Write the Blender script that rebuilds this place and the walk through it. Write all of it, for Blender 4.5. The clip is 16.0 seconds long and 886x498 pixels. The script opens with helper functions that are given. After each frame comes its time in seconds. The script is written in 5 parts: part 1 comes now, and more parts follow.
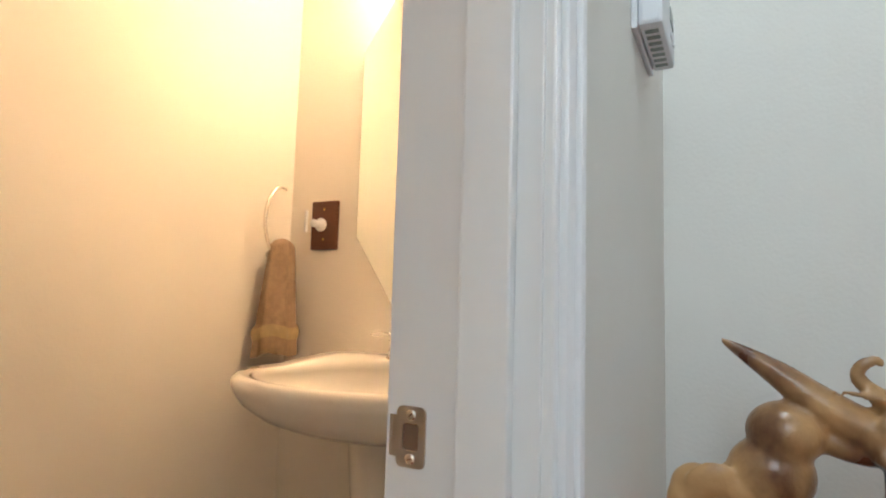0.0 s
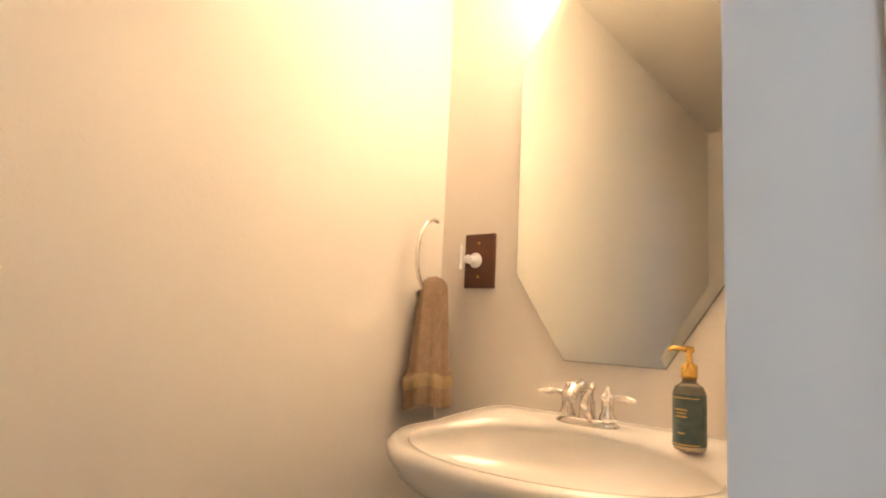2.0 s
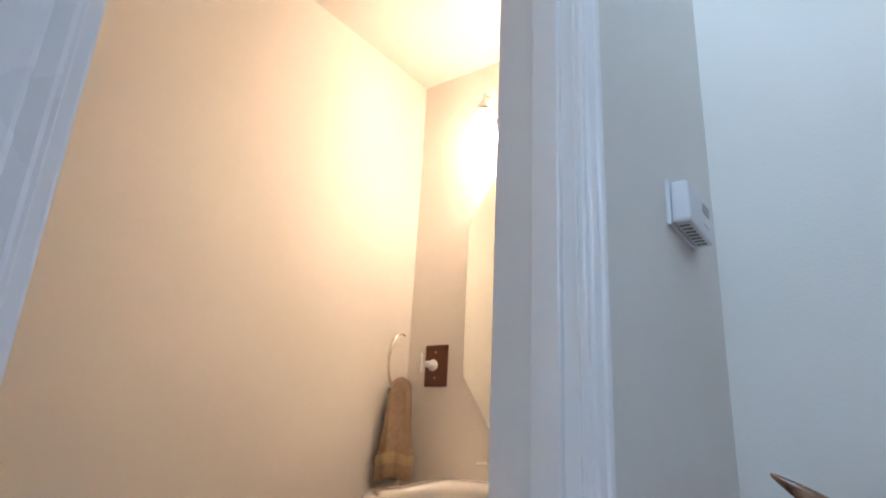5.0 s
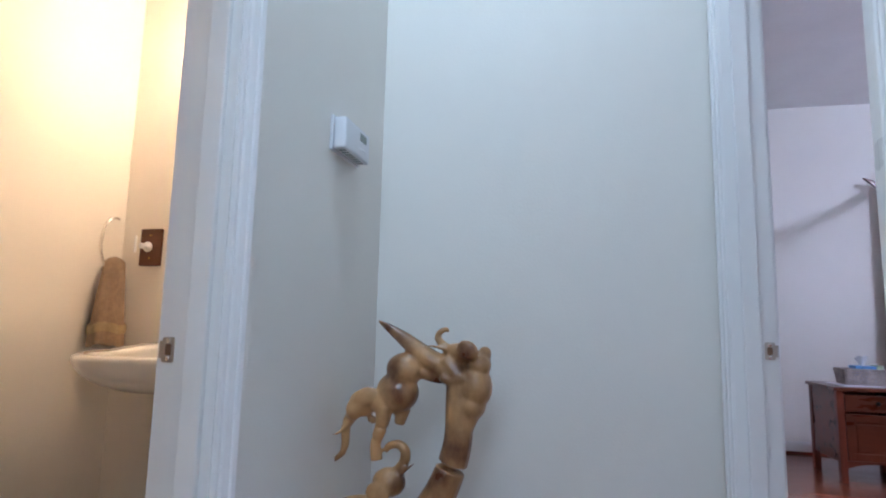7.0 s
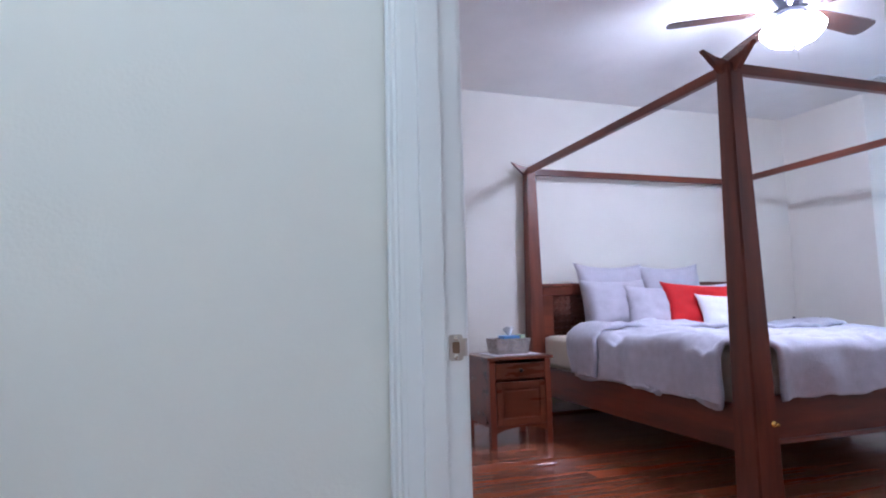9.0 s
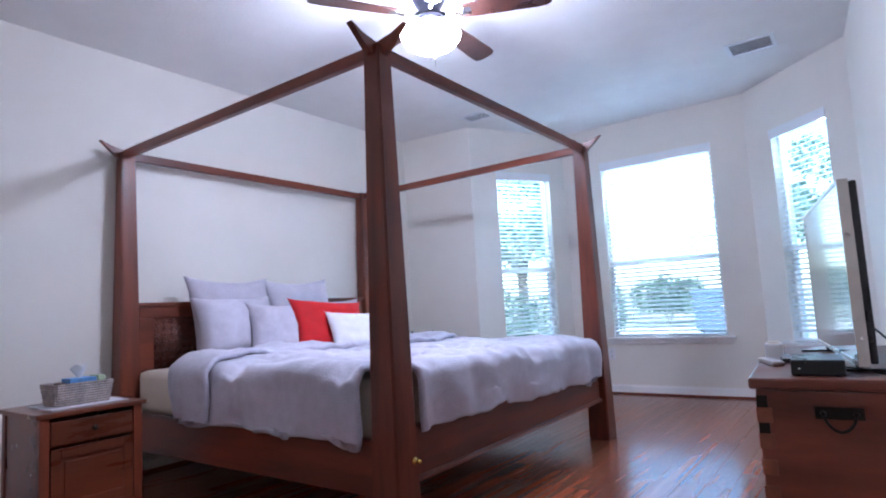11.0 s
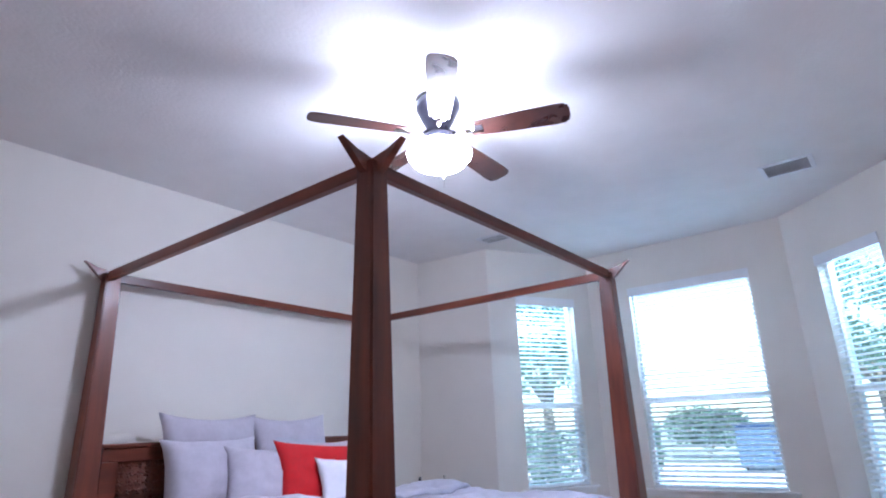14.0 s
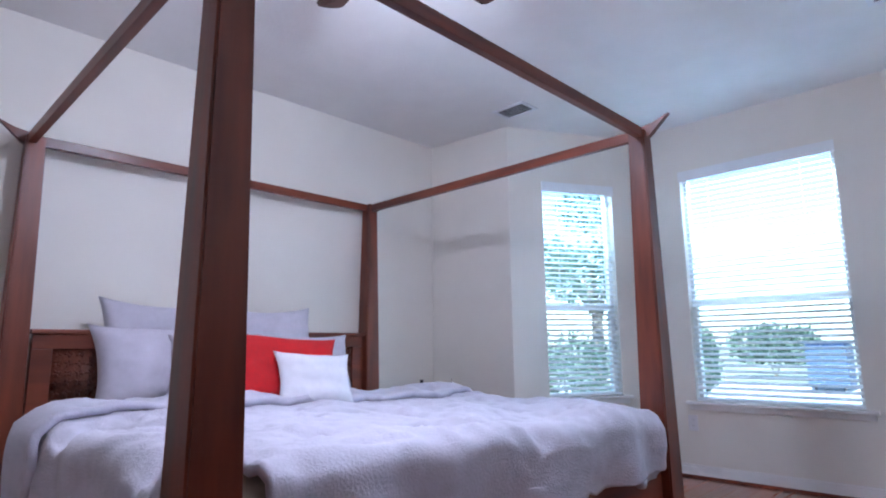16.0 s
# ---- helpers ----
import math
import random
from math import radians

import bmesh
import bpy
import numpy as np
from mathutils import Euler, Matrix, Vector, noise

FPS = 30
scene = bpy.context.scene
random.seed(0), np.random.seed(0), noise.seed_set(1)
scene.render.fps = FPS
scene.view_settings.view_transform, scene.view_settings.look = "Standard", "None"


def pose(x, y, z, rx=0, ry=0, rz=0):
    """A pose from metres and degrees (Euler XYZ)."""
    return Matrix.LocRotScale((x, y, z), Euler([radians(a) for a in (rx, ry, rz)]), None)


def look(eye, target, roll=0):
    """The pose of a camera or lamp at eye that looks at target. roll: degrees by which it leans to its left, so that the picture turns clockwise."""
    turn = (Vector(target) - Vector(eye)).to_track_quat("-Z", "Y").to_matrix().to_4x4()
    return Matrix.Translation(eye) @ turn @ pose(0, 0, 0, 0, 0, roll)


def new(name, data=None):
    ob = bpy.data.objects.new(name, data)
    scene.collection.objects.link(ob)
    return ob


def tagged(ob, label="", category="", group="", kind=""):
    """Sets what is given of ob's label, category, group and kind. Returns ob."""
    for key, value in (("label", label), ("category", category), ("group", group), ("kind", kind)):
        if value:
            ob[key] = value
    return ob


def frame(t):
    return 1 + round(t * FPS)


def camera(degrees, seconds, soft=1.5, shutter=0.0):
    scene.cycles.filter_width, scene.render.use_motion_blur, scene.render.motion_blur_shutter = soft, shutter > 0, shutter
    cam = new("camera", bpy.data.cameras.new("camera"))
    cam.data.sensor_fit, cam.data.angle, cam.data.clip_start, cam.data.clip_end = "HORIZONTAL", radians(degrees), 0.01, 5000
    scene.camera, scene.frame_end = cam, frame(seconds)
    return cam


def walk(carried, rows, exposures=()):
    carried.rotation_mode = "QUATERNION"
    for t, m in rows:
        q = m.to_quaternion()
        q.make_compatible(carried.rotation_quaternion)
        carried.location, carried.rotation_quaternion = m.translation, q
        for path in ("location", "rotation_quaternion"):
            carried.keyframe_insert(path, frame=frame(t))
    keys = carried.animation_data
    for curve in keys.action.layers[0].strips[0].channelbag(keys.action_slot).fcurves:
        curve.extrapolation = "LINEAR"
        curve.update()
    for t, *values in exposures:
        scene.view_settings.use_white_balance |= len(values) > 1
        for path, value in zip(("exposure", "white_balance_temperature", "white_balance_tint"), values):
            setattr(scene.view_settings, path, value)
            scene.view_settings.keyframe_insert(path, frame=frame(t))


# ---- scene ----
cam = camera(74.7, 16.0, soft=2.0)
PATH = [
    (0, (0.242, 0.536, 0.998), (-0.652, 2.314, 1.196), 1.7),
    (0.5, (0.176, 0.568, 0.982), (-0.828, 2.286, 1.182), 2.0),
    (1, (0.133, 0.592, 0.978), (-0.987, 2.237, 1.18), 2.2),
    (1.5, (0.102, 0.603, 0.985), (-1.104, 2.186, 1.188), 2.6),
    (2, (0.083, 0.631, 1.053), (-1.17, 2.17, 1.301), 2.7),
    (2.5, (0.075, 0.626, 1.141), (-1.183, 2.124, 1.553), 2.7),
    (3, (0.084, 0.629, 1.154), (-1.17, 2.065, 1.758), 3.1),
    (3.2, (0.088, 0.633, 1.142), (-1.159, 2.046, 1.813), 3.3),
    (5.3, (0.451, 0.231, 0.992), (-0.68, 1.779, 1.561), 3.4),
    (5.5, (0.487, 0.182, 0.992), (-0.622, 1.77, 1.488), 3.2),
    (6, (0.599, 0.027, 0.966), (-0.368, 1.736, 1.346), 2.7),
    (6.5, (0.668, -0.011, 0.951), (-0.078, 1.82, 1.251), 2.0),
    (7, (0.689, 0.058, 0.956), (0.245, 1.99, 1.22), 1.3),
    (7.5, (0.611, 0.168, 0.971), (0.579, 2.157, 1.178), -0.0),
    (8, (0.672, 0.284, 0.969), (0.895, 2.262, 1.162), -0.7),
    (8.5, (0.754, 0.476, 0.998), (1.166, 2.425, 1.182), -0.4),
    (9, (0.835, 0.711, 0.981), (1.448, 2.604, 1.176), -1.4),
    (9.5, (0.923, 0.938, 0.989), (1.882, 2.681, 1.19), -2.0),
    (10, (1.024, 1.123, 0.985), (2.295, 2.652, 1.199), -2.8),
    (10.2, (1.074, 1.197, 0.998), (2.428, 2.653, 1.211), -3.0),
    (12.3, (1.507, 1.384, 1.008), (3.282, 2.284, 1.201), -2.8),
    (12.5, (1.526, 1.388, 1.011), (3.298, 2.295, 1.208), -2.8),
    (13, (1.563, 1.42, 1.065), (3.293, 2.392, 1.317), -2.6),
    (13.5, (1.596, 1.466, 1.126), (3.216, 2.547, 1.581), -2.4),
    (14, (1.655, 1.499, 1.155), (3.162, 2.669, 1.756), -2.0),
    (14.5, (1.83, 1.6, 1.145), (3.255, 2.86, 1.761), -1.6),
    (15, (2.041, 1.66, 1.128), (3.469, 2.937, 1.703), -1.1),
    (15.5, (2.319, 1.676, 1.084), (3.75, 2.988, 1.566), -1.0),
    (16, (2.564, 1.684, 1.035), (3.975, 3.061, 1.37), -0.6),
]
EXPO = [(0, 2.25, 7200, 12), (1.5, 2.25, 7000, 12), (2, 2.25, 6850, 12), (2.5, 1.95, 6500, 12), (3.2, 1.75, 6300, 12), (5.5, 1.85, 5850, 14), (6.5, 1.95, 5900, 14),
        (7.5, 2.15, 6050, 14), (9, 2.25, 6200, 14), (9.5, 2.15, 6200, 14), (10, 2.1, 6200, 14), (12.5, 2.15, 6150, 15), (13.5, 1.98, 6250, 14), (14.5, 1.92, 6350, 14), (16, 1.9, 6400, 14)]
walk(cam, [(t, look(eye, target, roll)) for t, eye, target, roll in PATH], EXPO)

K = 1.07  # the plan below is drawn in units of 1.07 m

# ---- world ----
world = bpy.data.worlds.new("world")
scene.world = world
world.use_nodes = True
wn = world.node_tree
sky = wn.nodes.new("ShaderNodeTexSky")
sky.sky_type = "NISHITA"
sky.sun_disc = False
sky.sun_elevation = radians(48)
sky.sun_rotation = radians(262)
wn.nodes["Background"].inputs[1].default_value = 0.15
wn.links.new(sky.outputs[0], wn.nodes["Background"].inputs[0])
sun = new("sun", bpy.data.lights.new("sun", "SUN"))
sun.data.energy = 5.0
sun.data.angle = radians(0.5)
sun.data.color = (1, 0.95, 0.87)
sun.matrix_world = look((0, 0, 0), (math.sin(radians(262)) * -0.67, -math.cos(radians(262)) * 0.67, -0.74))


def area_lamp(name, eye, target, sx, sy, power, color):
    ob = new(name, bpy.data.lights.new(name, "AREA"))
    ob.data.shape = "RECTANGLE"
    ob.data.size, ob.data.size_y = sx * K, sy * K
    ob.data.energy, ob.data.color = power, color
    ob.matrix_world = look([c * K for c in eye], [c * K for c in target])
    return ob


FAN_GLOW = 37
BATH_GLOW = 12.5
# Unseen area lamp added inside the closed hall, for bluish daylight from behind.
area_lamp("hall_daylight_fill", (0.75, -1.55, 2.2), (0.3, 1.5, 1.3), 0.9, 0.9, 6.0, (0.60, 0.79, 1.0))
area_lamp("hall_ceiling_lamp", (0.30, 0.75, 2.66), (0.32, 0.85, 0), 0.22, 0.22, 3.0, (0.58, 0.80, 1.0))


# ---- materials ----
def material(name, color, rough=0.6, metal=0.0, noise_scale=0.0, spread=0.12, bump=0.0, bump_scale=60.0,
             stretch=(1, 1, 1), vary=0.0, sheen=0.0, coat=0.0, second=None, spec=0.5, band=0.3):
    m = bpy.data.materials.new(name)
    m.use_nodes = True
    n, l = m.node_tree.nodes, m.node_tree.links
    p = n["Principled BSDF"]
    p.inputs["Roughness"].default_value = rough
    p.inputs["Metallic"].default_value = metal
    p.inputs["Specular IOR Level"].default_value = spec
    p.inputs["Base Color"].default_value = (*color, 1)
    if sheen:
        p.inputs["Sheen Weight"].default_value = sheen
    if coat:
        p.inputs["Coat Weight"].default_value = coat
        p.inputs["Coat Roughness"].default_value = 0.15
    tc = n.new("ShaderNodeTexCoord")
    mp = n.new("ShaderNodeMapping")
    mp.inputs["Scale"].default_value = stretch
    l.new(tc.outputs["Object"], mp.inputs[0])
    out = None
    if noise_scale:
        a = n.new("ShaderNodeTexNoise")
        a.inputs["Scale"].default_value = noise_scale
        a.inputs["Detail"].default_value = 6
        l.new(mp.outputs[0], a.inputs[0])
        b = n.new("ShaderNodeTexNoise")
        b.inputs["Scale"].default_value = noise_scale * 0.12
        b.inputs["Detail"].default_value = 2
        l.new(mp.outputs[0], b.inputs[0])
        add = n.new("ShaderNodeMath")
        add.operation = "ADD"
        l.new(a.outputs[0], add.inputs[0])
        l.new(b.outputs[0], add.inputs[1])
        ramp = n.new("ShaderNodeMapRange")
        ramp.inputs[1].default_value = 1 - band
        ramp.inputs[2].default_value = 1 + band
        l.new(add.outputs[0], ramp.inputs[0])
        mix = n.new("ShaderNodeMix")
        mix.data_type = "RGBA"
        dark = second or [c * (1 - spread) for c in color]
        lite = [min(1, c * (1 + spread)) for c in color]
        mix.inputs[6].default_value = (*dark, 1)
        mix.inputs[7].default_value = (*lite, 1)
        l.new(ramp.outputs[0], mix.inputs[0])
        out = mix.outputs[2]
        if vary:
            info = n.new("ShaderNodeObjectInfo")
            hsv = n.new("ShaderNodeHueSaturation")
            mr = n.new("ShaderNodeMapRange")
            mr.inputs[3].default_value = 1 - vary
            mr.inputs[4].default_value = 1 + vary
            l.new(info.outputs["Random"], mr.inputs[0])
            l.new(mr.outputs[0], hsv.inputs["Value"])
            l.new(out, hsv.inputs["Color"])
            out = hsv.outputs[0]
        l.new(out, p.inputs["Base Color"])
        rr = n.new("ShaderNodeMapRange")
        rr.inputs[3].default_value = max(0.02, rough - 0.06)
        rr.inputs[4].default_value = min(1, rough + 0.08)
        l.new(ramp.outputs[0], rr.inputs[0])
        l.new(rr.outputs[0], p.inputs["Roughness"])
    if bump:
        t = n.new("ShaderNodeTexNoise")
        t.inputs["Scale"].default_value = bump_scale
        t.inputs["Detail"].default_value = 4
        l.new(mp.outputs[0], t.inputs[0])
        bp = n.new("ShaderNodeBump")
        bp.inputs["Strength"].default_value = bump
        bp.inputs["Distance"].default_value = 0.004
        l.new(t.outputs[0], bp.inputs["Height"])
        l.new(bp.outputs[0], p.inputs["Normal"])
    return m


def glowing(name, color, strength):
    m = bpy.data.materials.new(name)
    m.use_nodes = True
    p = m.node_tree.nodes["Principled BSDF"]
    p.inputs["Base Color"].default_value = (0.9, 0.9, 0.9, 1)
    p.inputs["Emission Color"].default_value = (*color, 1)
    p.inputs["Emission Strength"].default_value = strength
    return m


WALL = material("wall_paint_offwhite", (0.78, 0.745, 0.685), 0.75, 0, 3, 0.03, 0.13, 150)
WALL_BATH = material("wall_paint_cream", (0.80, 0.745, 0.67), 0.7, 0, 3, 0.03, 0.12, 150)
CEIL = material("ceiling_paint", (0.83, 0.82, 0.80), 0.85, 0, 4, 0.04, 0.5, 45)
TRIM = material("trim_gloss_white", (0.83, 0.82, 0.81), 0.3, 0, 5, 0.03, 0.08, 30)
WOOD = material("bed_redwood", (0.170, 0.036, 0.015), 0.38, 0, 14, 0.3, 0.1, 50, (1.0, 1.0, 0.12), 0, 0, 0.12, (0.085, 0.017, 0.008), band=0.2)
WOOD_X = material("bed_redwood_along", (0.170, 0.036, 0.015), 0.38, 0, 14, 0.3, 0.1, 50, (0.12, 1, 1), 0, 0, 0.12, (0.085, 0.017, 0.008), band=0.2)
WOOD_Y = material("bed_redwood_across", (0.170, 0.036, 0.015), 0.38, 0, 14, 0.3, 0.1, 50, (1, 0.12, 1), 0, 0, 0.12, (0.085, 0.017, 0.008), band=0.2)
STAND = material("nightstand_cherry", (0.15, 0.036, 0.015), 0.3, 0, 14, 0.35, 0.06, 50, (0.15, 1, 1), 0, 0, 0.3, (0.085, 0.020, 0.009))
CARVED = material("carved_dark_wood", (0.12, 0.03, 0.016), 0.3, 0, 40, 0.4, 0.9, 90)
CHEST = material("chest_old_mahogany", (0.165, 0.039, 0.02), 0.38, 0, 9, 0.45, 0.15, 50, (0.2, 0.2, 1), 0, 0, 0.2, (0.09, 0.022, 0.012), band=0.2)
PLANK = material("floor_plank_cherry", (0.34, 0.10, 0.045), 0.24, 0, 10, 0.3, 0.05, 30, (0.1, 1.4, 1), 0.22, 0, 0.3, (0.20, 0.05, 0.022), band=0.2)
PILLOW = material("pillow_lilac_grey_linen", (0.50, 0.47, 0.54), 0.9, 0, 30, 0.07, 0.45, 300, (1, 1, 1), 0, 0.2)
DUVET = material("duvet_lilac_grey_linen", (0.50, 0.48, 0.56), 0.9, 0, 18, 0.12, 0.8, 110, (1, 1, 1), 0, 0.2)
SHEET = material("sheet_ivory", (0.72, 0.64, 0.54), 0.9, 0, 30, 0.04, 0.3, 150)
RED = material("pillow_red_cotton", (0.55, 0.008, 0.012), 0.85, 0, 40, 0.12, 0.4, 300)
WHITE_CLOTH = material("pillow_white_cotton", (0.72, 0.71, 0.76), 0.9, 0, 30, 0.05, 0.4, 300)
TOWEL = material("towel_taupe_terry", (0.33, 0.225, 0.145), 0.95, 0, 60, 0.18, 1.0, 260)
TOWEL_BAND = material("towel_gold_band", (0.40, 0.29, 0.15), 0.6, 0, 60, 0.15, 0.5, 200)
PORCELAIN = material("porcelain_white", (0.80, 0.76, 0.70), 0.09, 0, 3, 0.02, 0, 1, (1, 1, 1), 0, 0, 0.5)
CHROME = material("polished_nickel", (0.78, 0.74, 0.70), 0.12, 1.0, 20, 0.05)
STEEL = material("satin_nickel", (0.56, 0.50, 0.45), 0.32, 1.0, 60, 0.08)
DARK_HOLE = material("bare_wood_mortise", (0.22, 0.12, 0.07), 0.8, 0, 30, 0.2)
MIRROR = material("mirror_silver", (0.86, 0.88, 0.84), 0.01, 1.0)
MIRROR_EDGE = material("mirror_edge", (0.18, 0.15, 0.10), 0.4)
PLATE_WOOD = material("switchplate_walnut", (0.105, 0.030, 0.012), 0.4, 0, 25, 0.4, 0.1, 60, (0.2, 1, 1))
WHITE_PLASTIC = material("white_plastic", (0.74, 0.74, 0.76), 0.35, 0, 10, 0.02)
LCD = material("lcd_grey_green", (0.20, 0.24, 0.22), 0.2)
BLACK = material("black_plastic", (0.012, 0.012, 0.014), 0.3, 0, 20, 0.2)
SCREEN = material("tv_screen_glass", (0.02, 0.02, 0.024), 0.06, 0, 0, 0, 0, 1, (1, 1, 1), 0, 0, 1.0, None, 1.0)
SILVER = material("tv_bezel_silver", (0.62, 0.58, 0.54), 0.3, 0.8, 30, 0.05)
IRON = material("black_iron", (0.02, 0.015, 0.013), 0.45, 0.7, 40, 0.3, 0.3, 80)
BLADE = material("fan_blade_walnut", (0.055, 0.020, 0.014), 0.3, 0, 14, 0.35, 0.05, 40, (1, 1, 1), 0, 0, 0.2)
BRONZE = material("fan_dark_metal", (0.055, 0.055, 0.075), 0.3, 0.8, 30, 0.1)
GLOBE = glowing("fan_glass_lit", (0.69, 0.76, 1.0), FAN_GLOW)
VANITY = glowing("vanity_glass_lit", (1.0, 0.74, 0.49), BATH_GLOW)
CARVING = material("carved_driftwood", (0.50, 0.27, 0.11), 0.33, 0, 9, 0.1, 0.5, 60, (1, 1, 0.7), 0, 0, 0.3, (0.11, 0.032, 0.013), band=0.12)
grain = CARVING.node_tree.nodes["Map Range"]
grain.inputs[1].default_value, grain.inputs[2].default_value = 0.97, 1.20
BASKET = material("woven_basket", (0.42, 0.36, 0.33), 0.85, 0, 120, 0.4, 1.0, 200)
TISSUE = material("tissue_paper", (0.8, 0.8, 0.8), 0.9, 0, 20, 0.03)
BLUE = material("blue_packet", (0.12, 0.33, 0.65), 0.5, 0, 30, 0.3)
GREEN = material("pale_green_packet", (0.50, 0.62, 0.40), 0.5, 0, 30, 0.2)
YELLOW = material("yellow_box", (0.70, 0.58, 0.22), 0.6, 0, 30, 0.1)
GOLD = material("gold_pump", (0.72, 0.46, 0.12), 0.25, 0.9, 20, 0.05)
LABEL = material("dark_teal_label", (0.020, 0.045, 0.048), 0.4, 0, 90, 0.9, 0, 1, (1, 1, 1), 0, 0, 0, (0.10, 0.14, 0.13))
SLAT = material("blind_slat_white", (0.80, 0.82, 0.84), 0.4, 0, 8, 0.03)
GRASS = material("lawn", (0.20, 0.22, 0.17), 0.9, 0, 3, 0.4, 0.5, 20)
PAVE = material("pale_concrete", (0.45, 0.44, 0.42), 0.9, 0, 5, 0.12, 0.3, 30)
LEAF = material("leaves", (0.12, 0.19, 0.16), 0.5, 0, 4, 0.4)
lt = LEAF.node_tree
thin = lt.nodes.new("ShaderNodeBsdfTranslucent")
thin.inputs[0].default_value = (0.14, 0.24, 0.15, 1)
both = lt.nodes.new("ShaderNodeMixShader")
both.inputs[0].default_value = 0.45
lt.links.new(lt.nodes["Principled BSDF"].outputs[0], both.inputs[1])
lt.links.new(thin.outputs[0], both.inputs[2])
lt.links.new(both.outputs[0], lt.nodes["Material Output"].inputs[0])
BARK = material("bark", (0.17, 0.15, 0.13), 0.9, 0, 12, 0.3, 0.8, 30)
BIN = material("blue_grey_bin", (0.05, 0.09, 0.19), 0.5, 0, 10, 0.1)
glass = bpy.data.materials.new("window_glass")
glass.use_nodes = True
gp = glass.node_tree.nodes["Principled BSDF"]
gp.inputs["Transmission Weight"].default_value = 1
gp.inputs["Roughness"].default_value = 0
gp.inputs["IOR"].default_value = 1.05
gp.inputs["Base Color"].default_value = (0.64, 0.86, 0.98, 1)
clear = material("clear_soap_glass", (0.75, 0.70, 0.55), 0.05)
clear.node_tree.nodes["Principled BSDF"].inputs["Transmission Weight"].default_value = 0.8

# ---- small builders ----
BASE = {}
STRETCH = Matrix.Identity(4)  # fits a group of plan coordinates to its true size


def thing(name, at, label, category, group="", kind=""):
    ob = new(name)
    at = STRETCH @ Vector(at)
    ob.location = at * K
    ob.empty_display_size = 0.1
    BASE[ob] = at
    return tagged(ob, label, category, group, kind)


def part(name, bm, mat, parent=None, label="", smooth=False, category="", kind="", group=""):
    base = BASE.get(parent, Vector((0, 0, 0)))
    bmesh.ops.transform(bm, matrix=STRETCH, verts=bm.verts)
    bmesh.ops.translate(bm, verts=bm.verts, vec=-base)
    bmesh.ops.scale(bm, verts=bm.verts, vec=(K, K, K))
    bmesh.ops.recalc_face_normals(bm, faces=bm.faces)
    me = bpy.data.meshes.new(name)
    bm.to_mesh(me)
    bm.free()
    me.materials.append(mat)
    if smooth:
        me.polygons.foreach_set("use_smooth", [True] * len(me.polygons))
    ob = new(name, me)
    if parent:
        ob.parent = parent
        BASE[ob] = base
    return tagged(ob, label, category, group, kind)


def add_box(bm, lo, hi, bevel=0.0, m=None):
    made = bmesh.ops.create_cube(bm, size=1)["verts"]
    bmesh.ops.scale(bm, verts=made, vec=[b - a for a, b in zip(lo, hi)])
    bmesh.ops.translate(bm, verts=made, vec=[(a + b) / 2 for a, b in zip(lo, hi)])
    if bevel:
        edges = list({e for v in made for e in v.link_edges})
        r = bmesh.ops.bevel(bm, geom=edges, offset=bevel, segments=2, affect="EDGES", profile=0.6)
        made = list({v for f in r["faces"] for v in f.verts} | {v for v in made if v.is_valid})
    if m is not None:
        bmesh.ops.transform(bm, matrix=m, verts=made)
    return made


def box(lo, hi, bevel=0.0, m=None):
    bm = bmesh.new()
    add_box(bm, lo, hi, bevel, m)
    return bm


def add_tube(bm, points, radii, sides=12, cap=True):
    rings = []
    pts = [Vector(p) for p in points]
    for i, p in enumerate(pts):
        d = (pts[min(i + 1, len(pts) - 1)] - pts[max(i - 1, 0)]).normalized()
        up = Vector((0, 0, 1)) if abs(d.z) < 0.95 else Vector((1, 0, 0))
        a = d.cross(up).normalized()
        b = d.cross(a).normalized()
        r = radii[i] if isinstance(radii, (list, tuple)) else radii
        rings.append([bm.verts.new(p + a * math.cos(2 * math.pi * k / sides) * r + b * math.sin(2 * math.pi * k / sides) * r) for k in range(sides)])
    for r0, r1 in zip(rings, rings[1:]):
        for k in range(sides):
            bm.faces.new((r0[k], r0[(k + 1) % sides], r1[(k + 1) % sides], r1[k]))
    if cap:
        bm.faces.new(rings[0])
        bm.faces.new(rings[-1])


def tube(points, radii, sides=12):
    bm = bmesh.new()
    add_tube(bm, points, radii, sides)
    return bm


def lathe(profile, at, sides=32, sx=1.0, sy=1.0, m=None):
    """A turned shape from (radius, height) pairs."""
    bm = bmesh.new()
    rings = []
    for r, z in profile:
        rings.append([bm.verts.new((at[0] + sx * r * math.cos(2 * math.pi * k / sides), at[1] + sy * r * math.sin(2 * math.pi * k / sides), at[2] + z)) for k in range(sides)])
    for r0, r1 in zip(rings, rings[1:]):
        for k in range(sides):
            bm.faces.new((r0[k], r0[(k + 1) % sides], r1[(k + 1) % sides], r1[k]))
    bm.faces.new(rings[0])
    bm.faces.new(rings[-1])
    if m is not None:
        bmesh.ops.transform(bm, matrix=m, verts=bm.verts)
    return bm


def frame_of(p0, p1):
    """Local axes of a wall: x along it from p0 to p1, y to its left, z up."""
    d = Vector((p1[0] - p0[0], p1[1] - p0[1], 0))
    m = Matrix.Translation((p0[0], p0[1], 0)) @ Matrix.Rotation(math.atan2(d.y, d.x), 4, "Z")
    return m, d.length


